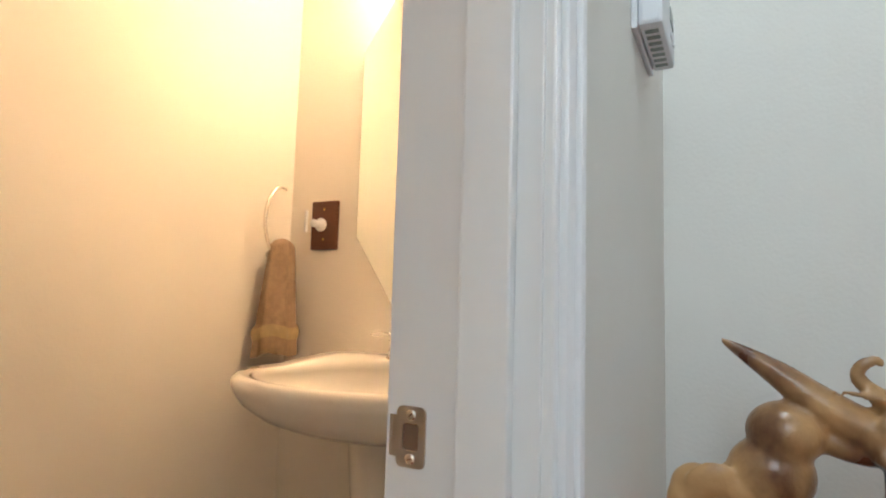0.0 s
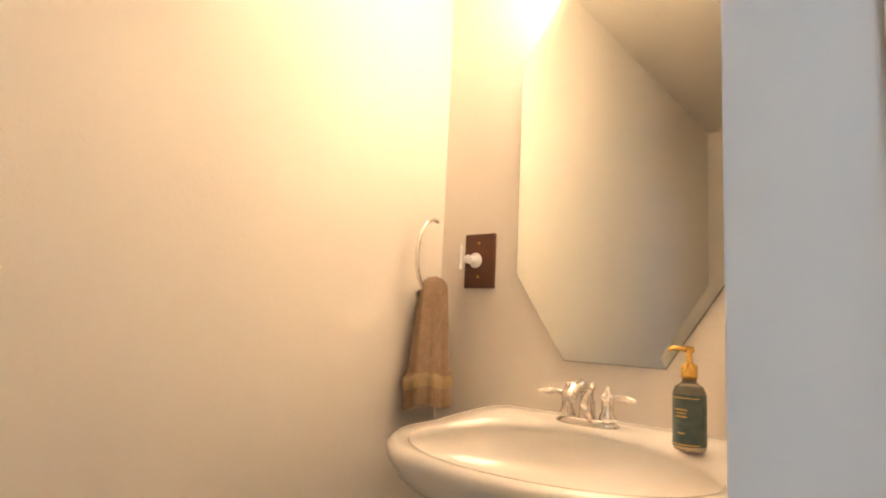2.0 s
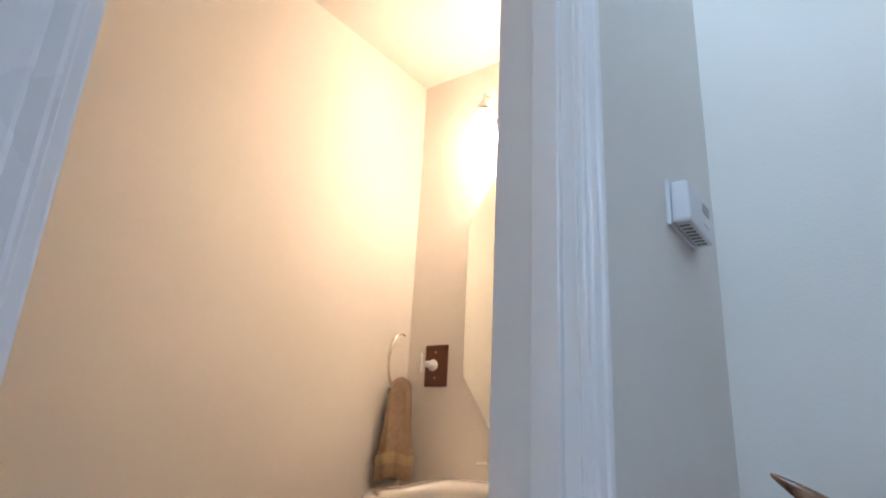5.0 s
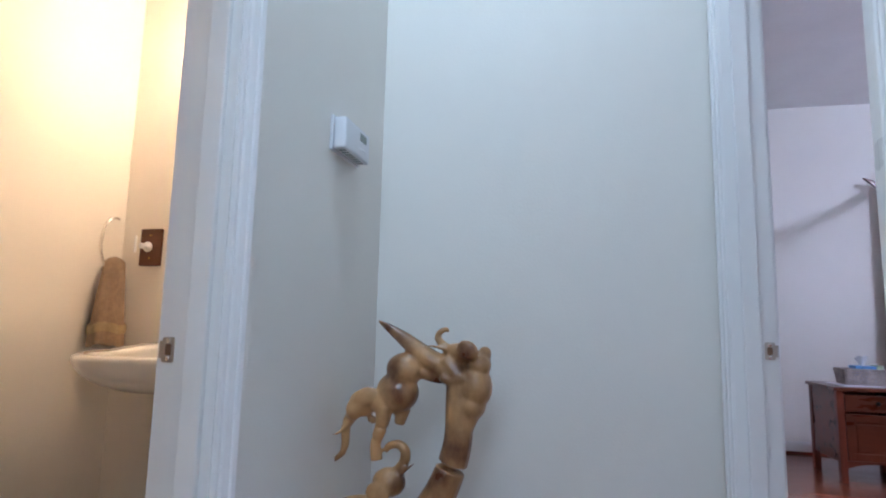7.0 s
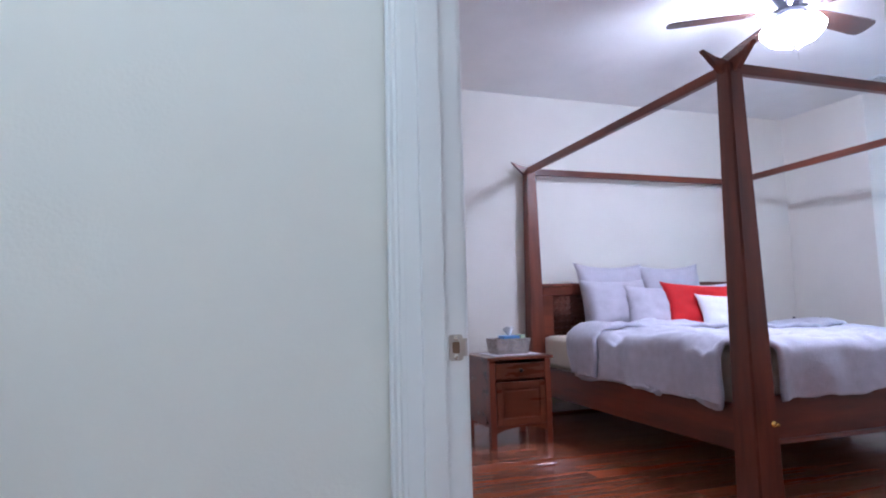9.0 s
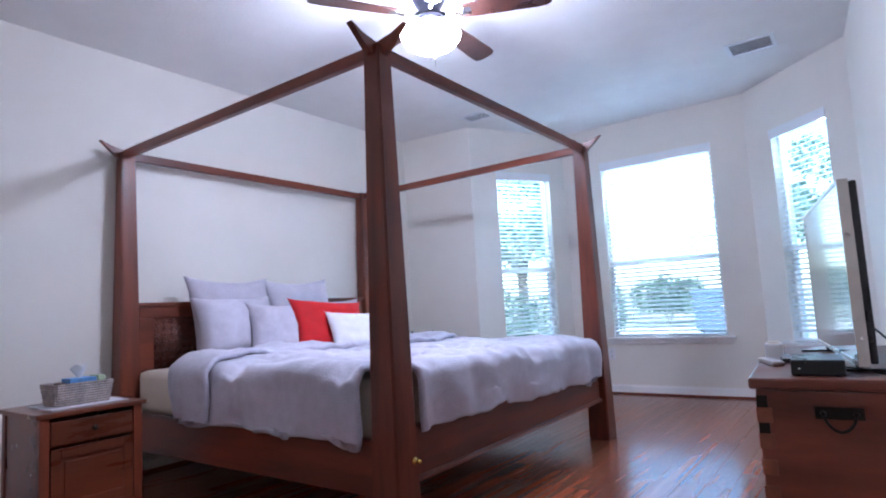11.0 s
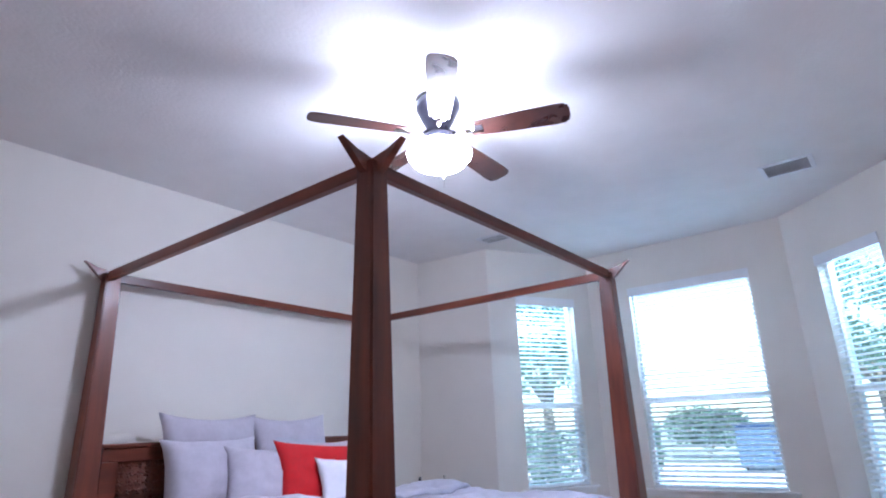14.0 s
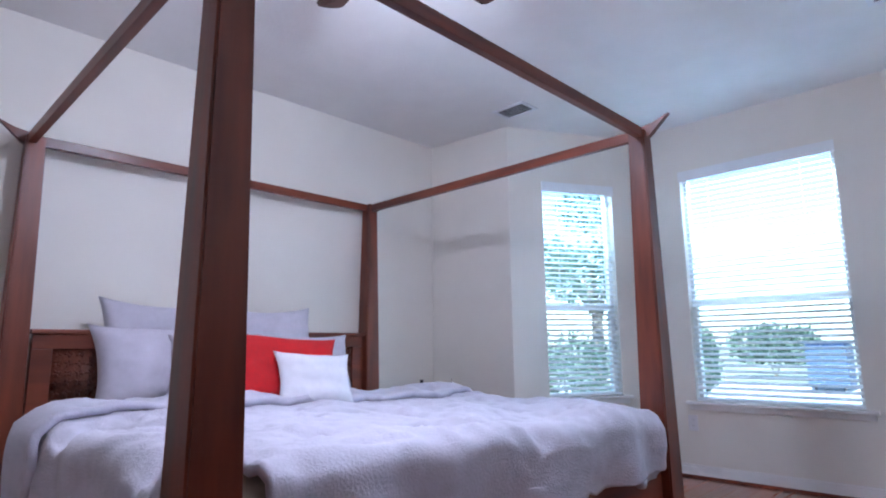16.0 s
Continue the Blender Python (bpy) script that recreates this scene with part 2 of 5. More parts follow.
def wall(name, p0, p1, z1, holes, thick, mat, label=""):
    """A wall whose room face runs from p0 to p1, with the room on its left; holes are (start, end, bottom, top)."""
    m, length = frame_of(p0, p1)
    xs = sorted({0, length, *[h[0] for h in holes], *[h[1] for h in holes]})
    bm = bmesh.new()
    for a, b in zip(xs, xs[1:]):
        cut = [h for h in holes if h[0] <= a + 1e-6 and h[1] >= b - 1e-6]
        if cut:
            h = cut[0]
            if h[2] > 0:
                add_box(bm, (a, -thick, 0), (b, 0, h[2]))
            if h[3] < z1:
                add_box(bm, (a, -thick, h[3]), (b, 0, z1))
        else:
            add_box(bm, (a, -thick, 0), (b, 0, z1))
    bmesh.ops.remove_doubles(bm, verts=bm.verts, dist=1e-5)
    bmesh.ops.transform(bm, matrix=m, verts=bm.verts)
    return part(name, bm, mat, None, label or "painted plaster wall with fine orange-peel texture", kind="structure")


# ---- structure: rooms ----
CH, CB = 2.72, 2.035
A, B, C, D = (5.95, 4.31), (6.95, 3.77), (6.95, 2.0), (6.17, 1.21)
E1 = (1.074, 0.76)
T = 0.14
wall("wall_bedroom_head", (5.88, 5.10), (1.074, 5.10), CH, [], T, WALL)
wall("wall_bedroom_end", A, (5.87, 5.10 + T), CH, [], T, WALL)
mA, LA = frame_of(B, A)
wall("wall_bay_north", B, A, CH, [(0.20, 0.845, 0.58, 2.28)], T, WALL)
wall("wall_bay_centre", C, B, CH, [(0.31, 1.36, 0.55, 2.33)], T, WALL)
wall("wall_bay_south", D, C, CH, [(0.239, 0.813, 0.51, 2.28)], T, WALL)
wall("wall_tv", E1, D, CH, [], T, WALL)
P3 = 0.990
JL, JR = 1.487, 0.800
DOOR = 1.93
# the wall between hall and bedroom, with the doorway
bm = bmesh.new()
add_box(bm, (P3, 1.55, 0), (1.074, 5.24, CH))
add_box(bm, (P3, JL + 0.012, 0), (1.074, 1.55, CH))
add_box(bm, (P3, JR - 0.012, DOOR), (1.074, JL + 0.012, CH))
add_box(bm, (P3, -1.8, 0), (1.074, JR - 0.012, CH))
part("wall_hall_east", bm, WALL, None, "off-white textured wall with a doorway to the bedroom", kind="structure")
wall("wall_hall_north", (P3, 1.55), (0.121, 1.55), CH, [], 0.12, WALL, "off-white textured wall at the end of the hall")
bm = bmesh.new()
BJR, BJL = 0.836, 0.352
add_box(bm, (0.030, BJR + 0.012, 0), (0.121, 1.67, CH))
add_box(bm, (0.030, BJL - 0.012, DOOR), (0.121, BJR + 0.012, CH))
add_box(bm, (0.030, -1.8, 0), (0.121, BJL - 0.012, CH))
part("wall_hall_west", bm, WALL, None, "off-white textured wall with the bathroom doorway", kind="structure")
wall("wall_hall_south", (0.121, -1.8), (P3, -1.8), CH, [], 0.12, WALL)
wall("wall_bath_west", (-0.73, 1.58), (-0.73, -0.6), CB, [], 0.12, WALL_BATH, "warm cream textured bathroom wall")
wall("wall_bath_north", (0.028, 1.58), (-0.73, 1.58), CB, [], 0.09, WALL_BATH, "warm cream textured bathroom wall")
wall("wall_bath_south", (-0.73, -0.6), (0.028, -0.6), CB, [], 0.12, WALL_BATH)
bm = bmesh.new()
add_box(bm, (0.024, BJR + 0.012, 0), (0.029, 1.58, CB))
add_box(bm, (0.024, BJL - 0.012, DOOR), (0.029, BJR + 0.012, CB))
add_box(bm, (0.024, -0.6, 0), (0.029, BJL - 0.012, CB))
part("wall_bath_east", bm, WALL_BATH, None, "warm cream bathroom side of the doorway wall", kind="structure")
part("ceiling_bath", box((-0.85, -0.72, CB), (0.029, 1.67, CB + 0.08)), WALL_BATH, None, "cream textured bathroom ceiling", kind="structure")
part("ceiling_hall", box((0.030, -1.92, CH), (P3, 1.67, CH + 0.08)), CEIL, None, "white textured hall ceiling", kind="structure")


def outline(points, z0, z1):
    bm = bmesh.new()
    lo = [bm.verts.new((x, y, z0)) for x, y in points]
    hi = [bm.verts.new((x, y, z1)) for x, y in points]
    bm.faces.new(lo)
    bm.faces.new(hi)
    for i in range(len(points)):
        j = (i + 1) % len(points)
        bm.faces.new((lo[i], lo[j], hi[j], hi[i]))
    return bm


room = [(P3 + 0.001, 0.6), (6.26, 1.06), (7.09, 1.9), (7.09, 3.87), (6.07, 4.42), (6.02, 5.24), (P3 + 0.001, 5.24)]
part("ceiling_bedroom", outline(room, CH, CH + 0.08), CEIL, None, "white ceiling with light stipple texture", kind="structure")
floor = part("floor", outline([(-0.85, -1.92), (6.2, -1.92), (7.3, 1.8), (7.3, 4.0), (6.2, 5.3), (-0.85, 5.3)], -0.10, -0.012), material("subfloor_dark", (0.03, 0.012, 0.008), 0.8), None, "dark joints under the red wood floor", kind="structure")


def casing(name, pts, normal, mat=TRIM):
    """Stepped door casing along a rectangle path; pts are the inner corners (foot, head, head, foot)."""
    bm = bmesh.new()
    for i, (o0, o1, h) in enumerate(((0.004, 0.053, 0.010), (0.014, 0.050, 0.015), (0.033, 0.047, 0.019))):
        axis, at, sign, a, b = pts
        lo_a, hi_a = min(a, b), max(a, b)
        for (s0, s1, z0, z1) in ((hi_a + o0, hi_a + o1, 0, DOOR + o1), (lo_a - o1, lo_a - o0, 0, DOOR + o1), (lo_a - o0, hi_a + o0, DOOR + o0, DOOR + o1)):
            x0, x1 = (at, at + sign * h) if sign > 0 else (at + sign * h, at)
            if s0 > s1 - 1e-6:
                continue
            add_box(bm, (x0, s0, z0), (x1, s1, z1), 0.0025)
    return part(name, bm, mat, None, "glossy white moulded door casing", kind="structure")


casing("door_casing_bath", ("x", 0.121, 1, BJL, BJR), 1)
casing("door_casing_bedroom", ("x", P3, -1, JR, JL - 0.003), -1)
casing("door_casing_bedroom_inside", ("x", 1.074, 1, JR, JL), 1)


def jamb(name, x0, x1, ya, yb, stop_at):
    bm = bmesh.new()
    add_box(bm, (x0, yb, 0), (x1, yb + 0.012, DOOR + 0.012), 0.001)
    add_box(bm, (x0, ya - 0.012, 0), (x1, ya, DOOR + 0.012), 0.001)
    add_box(bm, (x0, ya, DOOR), (x1, yb, DOOR + 0.012), 0.001)
    add_box(bm, (stop_at, yb - 0.011, 0), (stop_at + 0.034, yb, DOOR), 0.002)
    add_box(bm, (stop_at, ya, 0), (stop_at + 0.034, ya + 0.011, DOOR), 0.002)
    add_box(bm, (stop_at, ya + 0.011, DOOR - 0.011), (stop_at + 0.034, yb - 0.011, DOOR), 0.002)
    return part(name, bm, TRIM, None, "white painted door jamb with a stop", kind="structure")


jamb("door_jamb_bath", 0.020, 0.124, BJL, BJR, 0.074)
jamb("door_jamb_bedroom", P3 - 0.003, 1.078, JR, JL, 1.010)


def strike(at_x, at_y, z, flip, label):
    """A T-shaped strike plate: a rounded plate with a window for the latch, and a curved lip."""
    s = thing("strike_plate", (at_x, at_y, z), label, "door hardware")
    bm = bmesh.new()
    h, w, hole, q = 0.0192, 0.0106, 0.0085, 0.0058

    def corner(cx, cz, r, a0):
        return [(cx + r * math.cos(radians(a0 + 18 * k)), cz + r * math.sin(radians(a0 + 18 * k))) for k in range(6)]

    rim = corner(w - 0.004, h - 0.004, 0.004, 0) + corner(-w + 0.004, h - 0.004, 0.004, 90) + corner(-w + 0.004, -h + 0.004, 0.004, 180) + corner(w - 0.004, -h + 0.004, 0.004, 270)
    gap = corner(q - 0.002, hole - 0.002, 0.002, 0) + corner(-q + 0.002, hole - 0.002, 0.002, 90) + corner(-q + 0.002, -hole + 0.002, 0.002, 180) + corner(q - 0.002, -hole + 0.002, 0.002, 270)
    rings = [[bm.verts.new((at_x + x, at_y + dy, z + v)) for x, v in loop] for loop, dy in ((rim, 0.0), (rim, -0.0012), (gap, -0.0016), (gap, 0.0))]
    for r0, r1 in zip(rings, rings[1:]):
        for k in range(len(r0)):
            bm.faces.new((r0[k], r0[(k + 1) % len(r0)], r1[(k + 1) % len(r0)], r1[k]))
    part("plate", bm, STEEL, s)
    bm = bmesh.new()
    strip = [(0.0, -0.0014), (0.003, -0.0012), (0.006, 0.0), (0.0085, 0.0022)]
    front = [[bm.verts.new((at_x + flip * (w + dx), at_y + dy, z + e)) for e in (-0.013, 0.013)] for dx, dy in strip]
    back = [[bm.verts.new((at_x + flip * (w + dx), at_y + dy + 0.0012, z + e)) for e in (-0.013, 0.013)] for dx, dy in strip]
    for k in range(3):
        bm.faces.new((front[k][0], front[k][1], front[k + 1][1], front[k + 1][0]))
        bm.faces.new((back[k][0], back[k][1], back[k + 1][1], back[k + 1][0]))
        for e in (0, 1):
            bm.faces.new((front[k][e], front[k + 1][e], back[k + 1][e], back[k][e]))
    bm.faces.new((front[3][0], front[3][1], back[3][1], back[3][0]))
    part("lip", bm, STEEL, s)
    part("mortise", box((at_x - q, at_y - 0.0004, z - hole), (at_x + q, at_y + 0.004, z + hole)), DARK_HOLE, s, "bare wood latch hole")
    for dz in (-0.0138, 0.0138):
        m = Matrix.Translation((at_x, at_y - 0.0014, z + dz)) @ Matrix.Rotation(radians(90), 4, "X")
        head = lathe([(0.0036, 0), (0.0036, 0.0005), (0.0026, 0.0012)], (0, 0, 0), 14, m=m)
        part("screw", head, CHROME, s)
        part("screw_slot", box((-0.0018, -0.0004, 0.0011), (0.0018, 0.0004, 0.0014), 0, m @ Matrix.Rotation(radians(30 + 900 * dz), 4, "Z")), DARK_HOLE, s, "dark screw slot")


strike(0.039, BJR, 0.849, -1, "brushed nickel strike plate on the white bathroom door jamb")
strike(1.063, JL, 0.855, 1, "brushed nickel strike plate on the white bedroom door jamb")


def baseboard(name, p0, p1):
    m, length = frame_of(p0, p1)
    bm = bmesh.new()
    add_box(bm, (0, 0, 0.0), (length, 0.012, 0.075), 0.003)
    add_box(bm, (0, 0, 0.076), (length, 0.007, 0.09), 0.002)
    bmesh.ops.transform(bm, matrix=m, verts=bm.verts)
    part(name, bm, TRIM, None, "white painted baseboard", kind="structure")
    bm = bmesh.new()
    add_box(bm, (0, 0.0125, -0.002), (length, 0.028, 0.018), 0.005)
    bmesh.ops.transform(bm, matrix=m, verts=bm.verts)
    part("shoe_moulding", bm, WOOD_X, None, "red wood shoe moulding along the floor", kind="structure")


baseboard("baseboard_head", (5.87, 5.10), (1.10, 5.10))
baseboard("baseboard_end", (A[0], A[1] + 0.01), (5.882, 5.08))
baseboard("baseboard_bay_north", (B[0] - 0.02, B[1] - 0.0), A)
baseboard("baseboard_bay_centre", (C[0], C[1] + 0.02), (B[0], B[1] - 0.02))
baseboard("baseboard_bay_south", D, (C[0] - 0.02, C[1] - 0.02))
baseboard("baseboard_tv", E1, D)
baseboard("baseboard_hall_north", (P3 - 0.02, 1.55), (0.14, 1.55))
baseboard("baseboard_hall_west", (0.121, 1.52), (0.121, 0.92))


# ---- windows ----
def window(index, p0, p1, a, b, z0, z1, mid, label):
    m, length = frame_of(p0, p1)
    o = m @ Vector((a, 0, z0))
    w = thing("window_%d" % index, o, label, "window", kind="structure")
    f = bmesh.new()
    for lo, hi in (((a, -0.12, z0), (a + 0.03, -0.06, z1)), ((b - 0.03, -0.12, z0), (b, -0.06, z1)), ((a, -0.12, z1 - 0.03), (b, -0.06, z1)),
                   ((a, -0.12, z0), (b, -0.06, z0 + 0.03)), ((a + 0.03, -0.115, mid - 0.02), (b - 0.03, -0.055, mid + 0.02))):
        add_box(f, lo, hi, 0.003)
    bmesh.ops.transform(f, matrix=m, verts=f.verts)
    part("window_frame", f, TRIM, w)
    for lo, hi in (((a + 0.03, -0.092, z0 + 0.03), (b - 0.03, -0.088, mid - 0.02)), ((a + 0.03, -0.092, mid + 0.02), (b - 0.03, -0.088, z1 - 0.03))):
        p = part("pane", box(lo, hi, 0, m), glass, w)
        p.visible_shadow = False
    s = bmesh.new()
    add_box(s, (a - 0.07, -0.05, z0 - 0.022), (b + 0.07, 0.045, z0), 0.004, m)
    add_box(s, (a - 0.05, 0.0, z0 - 0.062), (b + 0.05, 0.020, z0 - 0.023), 0.004, m)
    part("window_sill", s, TRIM, w)
    bl = thing("window_blind", m @ Vector((a, 0, z1)), "white horizontal slat blind, lowered with the slats open", "window blind", "blinds of the bay windows")
    part("headrail", box((a + 0.003, -0.052, z1 - 0.055), (b - 0.003, 0.002, z1 - 0.001), 0.004, m), SLAT, bl)
    part("valance", box((a - 0.008, 0.003, z1 - 0.078), (b + 0.008, 0.016, z1 + 0.004), 0.004, m), SLAT, bl)
    pitch = 0.041
    count = int((z1 - 0.075 - z0 - 0.02) / pitch)
    mesh = None
    for i in range(count):
        z = z1 - 0.08 - i * pitch
        c = m @ Vector(((a + b) / 2, -0.025, z))
        if mesh is None:
            bm = bmesh.new()
            rot = m @ Matrix.Translation(((a + b) / 2, -0.025, z)) @ Matrix.Rotation(radians(-24), 4, "X")
            add_box(bm, (-(b - a) / 2 + 0.008, -0.021, -0.0012), ((b - a) / 2 - 0.008, 0.021, 0.0012), 0, rot)
            first = part("slat", bm, SLAT, bl)
            mesh, z_first = first.data, z
        else:
            ob = new("slat", mesh)
            ob.parent = bl
            ob.location = (0, 0, (z - z_first) * K)
    part("bottom_rail", box((a + 0.006, -0.045, z0 + 0.006), (b - 0.006, -0.005, z0 + 0.026), 0.003, m), SLAT, bl)
    for k in (0.2, 0.8):
        x = a + (b - a) * k
        c = bmesh.new()
        add_tube(c, [m @ Vector((x, -0.003, z1 - 0.05)), m @ Vector((x, -0.003, z0 + 0.02))], 0.0012, 5)
        part("cord", c, SLAT, bl)
    if index == 2:
        part("cord", tube([m @ Vector((b - 0.03, 0.012, z1 - 0.05)), m @ Vector((b - 0.04, 0.014, z0 + 0.35))], 0.002, 6), SLAT, bl)


def window_light(p0, p1, a, b, z1, power):
    """The sky's light on the blind and into the room, from the top of the opening's outside."""
    m = frame_of(p0, p1)[0]
    area_lamp("window_daylight", m @ Vector(((a + b) / 2, -0.34, z1 + 0.16)), m @ Vector(((a + b) / 2, 0.9, 0.4)), b - a, 0.30, power, (0.52, 0.76, 1.0))


window_light(B, A, 0.20, 0.845, 2.28, 9)
window_light(C, B, 0.31, 1.36, 2.33, 20)
window_light(D, C, 0.239, 0.813, 2.28, 8)
window(1, B, A, 0.20, 0.845, 0.58, 2.28, 1.27, "white sash window in the angled bay wall")
window(2, C, B, 0.31, 1.36, 0.55, 2.33, 1.28, "wide white sash window in the middle of the bay")
window(3, D, C, 0.239, 0.813, 0.51, 2.28, 1.27, "narrow white sash window in the angled bay wall")


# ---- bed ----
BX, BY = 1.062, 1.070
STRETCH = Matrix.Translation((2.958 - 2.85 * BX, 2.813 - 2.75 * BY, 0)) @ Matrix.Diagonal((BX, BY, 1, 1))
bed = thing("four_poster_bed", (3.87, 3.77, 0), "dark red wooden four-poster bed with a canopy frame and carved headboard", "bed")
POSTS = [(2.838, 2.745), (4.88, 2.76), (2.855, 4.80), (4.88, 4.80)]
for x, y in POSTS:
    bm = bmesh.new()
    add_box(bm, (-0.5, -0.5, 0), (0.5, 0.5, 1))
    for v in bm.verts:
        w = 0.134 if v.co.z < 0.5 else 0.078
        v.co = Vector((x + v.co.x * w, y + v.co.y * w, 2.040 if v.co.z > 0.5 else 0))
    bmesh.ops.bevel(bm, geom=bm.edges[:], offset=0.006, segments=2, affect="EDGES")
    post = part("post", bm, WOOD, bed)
    for sx, sy in ((1, 0), (0, 1)):
        ox = (-1 if x < 3.5 else 1) * sx
        oy = (-1 if y < 3.5 else 1) * sy
        f = bmesh.new()
        d = Vector((ox, oy, 0))
        n = Vector((-oy, ox, 0)) * 0.014
        prof = [(0.0, 1.970), (0.055, 1.990), (0.10, 2.035), (0.150, 2.085), (0.085, 2.058), (0.04, 2.050), (0.0, 2.040)]
        s0 = [f.verts.new(Vector((x, y, 0)) + d * r + Vector((0, 0, z + 0.01)) + n) for r, z in prof]
        s1 = [f.verts.new(Vector((x, y, 0)) + d * r + Vector((0, 0, z + 0.01)) - n) for r, z in prof]
        f.faces.new(s0)
        f.faces.new(s1)
        for i in range(len(prof)):
            j = (i + 1) % len(prof)
            f.faces.new((s0[i], s0[j], s1[j], s1[i]))
        part("finial_wing", f, WOOD_X, bed)
    part("finial_knob", lathe([(0.02, 0), (0.022, 0.012), (0.016, 0.022), (0.004, 0.027)], (x, y, 2.037), 16), WOOD, bed, smooth=True)
for (x0, y0), (x1, y1), mat in ((POSTS[0], POSTS[1], WOOD_X), (POSTS[2], POSTS[3], WOOD_X), (POSTS[0], POSTS[2], WOOD_Y), (POSTS[1], POSTS[3], WOOD_Y)):
    if y0 == y1 or abs(y0 - y1) < 0.1:
        bm = box((x0 + 0.038, y0 - 0.016, 1.996), (x1 - 0.038, y0 + 0.016, 2.048), 0.003)
    else:
        bm = box((x0 - 0.016, y0 + 0.038, 1.996), (x0 + 0.016, y1 - 0.038, 2.048), 0.003)
    part("canopy_rail", bm, mat, bed)
for x in (2.86, 4.88):
    part("side_rail", box((x - 0.018, 2.815, 0.20), (x + 0.018, 4.735, 0.42), 0.004), WOOD_Y, bed)
part("footboard", box((2.925, 2.735, 0.26), (4.815, 2.771, 0.47), 0.004), WOOD_X, bed)
part("foot_bead", tube([(2.925, 2.73, 0.262), (4.815, 2.73, 0.262)], 0.012, 10), WOOD_X, bed)
bm = bmesh.new()
add_box(bm, (2.925, 4.78, 0.98), (4.815, 4.82, 1.055), 0.004)
add_box(bm, (2.925, 4.78, 0.30), (4.815, 4.82, 0.60), 0.004)
for x0, x1 in ((2.925, 3.01), (3.48, 3.56), (4.18, 4.26), (4.73, 4.815)):
    add_box(bm, (x0, 4.78, 0.60), (x1, 4.82, 0.98), 0.003)
part("headboard_frame", bm, WOOD_X, bed)
part("headboard_cap", box((2.915, 4.765, 1.055), (4.825, 4.835, 1.078), 0.005), WOOD_X, bed)
for x0, x1 in ((3.01, 3.48), (3.56, 4.18), (4.26, 4.73)):
    bm = box((x0, 4.795, 0.60), (x1, 4.81, 0.98))
    nx, nz = int((x1 - x0) / 0.045), 8
    for i in range(nx):
        for j in range(nz):
            cx, cz = x0 + (i + 0.5) * (x1 - x0) / nx, 0.6 + (j + 0.5) * 0.38 / nz
            for q in range(4):
                a = q * math.pi / 2 + (i + j) * 0.4
                v = bmesh.ops.create_icosphere(bm, subdivisions=1, radius=1)["verts"]
                bmesh.ops.transform(bm, verts=v, matrix=Matrix.Translation((cx + 0.011 * math.cos(a), 4.795, cz + 0.011 * math.sin(a))) @ Matrix.Rotation(-a, 4, "Y") @ Matrix.Diagonal((0.012, 0.006, 0.0055, 1)))
    part("carved_panel", bm, CARVED, bed, "dark carved floral panel", smooth=True)
for x, y, d in ((2.86, 2.672, -1), (4.955, 2.76, 1)):
    rot = Matrix.Rotation(radians(90), 4, "X") if d < 0 else Matrix.Rotation(radians(90), 4, "Y")
    part("bolt", lathe([(0.014, 0), (0.014, 0.004), (0.007, 0.005), (0.007, 0.016), (0.01, 0.02), (0.006, 0.028)], (0, 0, 0), 14, m=Matrix.Translation((x, y, 0.36)) @ rot), GOLD if d < 0 else IRON, bed, "brass bed bolt" if d < 0 else "dark bed bolt", smooth=True)

part("mattress", box((2.90, 2.80, 0.40), (4.84, 4.765, 0.655), 0.045), SHEET, None, "thick mattress with an ivory fitted sheet on the wooden bed", True, "mattress")

# duvet: a padded sheet over the bed, hanging over both sides and the foot
bm = bmesh.new()
NX, NY = 176, 150


TUFTS = [(2.62 + 0.42 * i + 0.21 * (j % 2), 2.62 + 0.36 * j) for i in range(7) for j in range(5)]


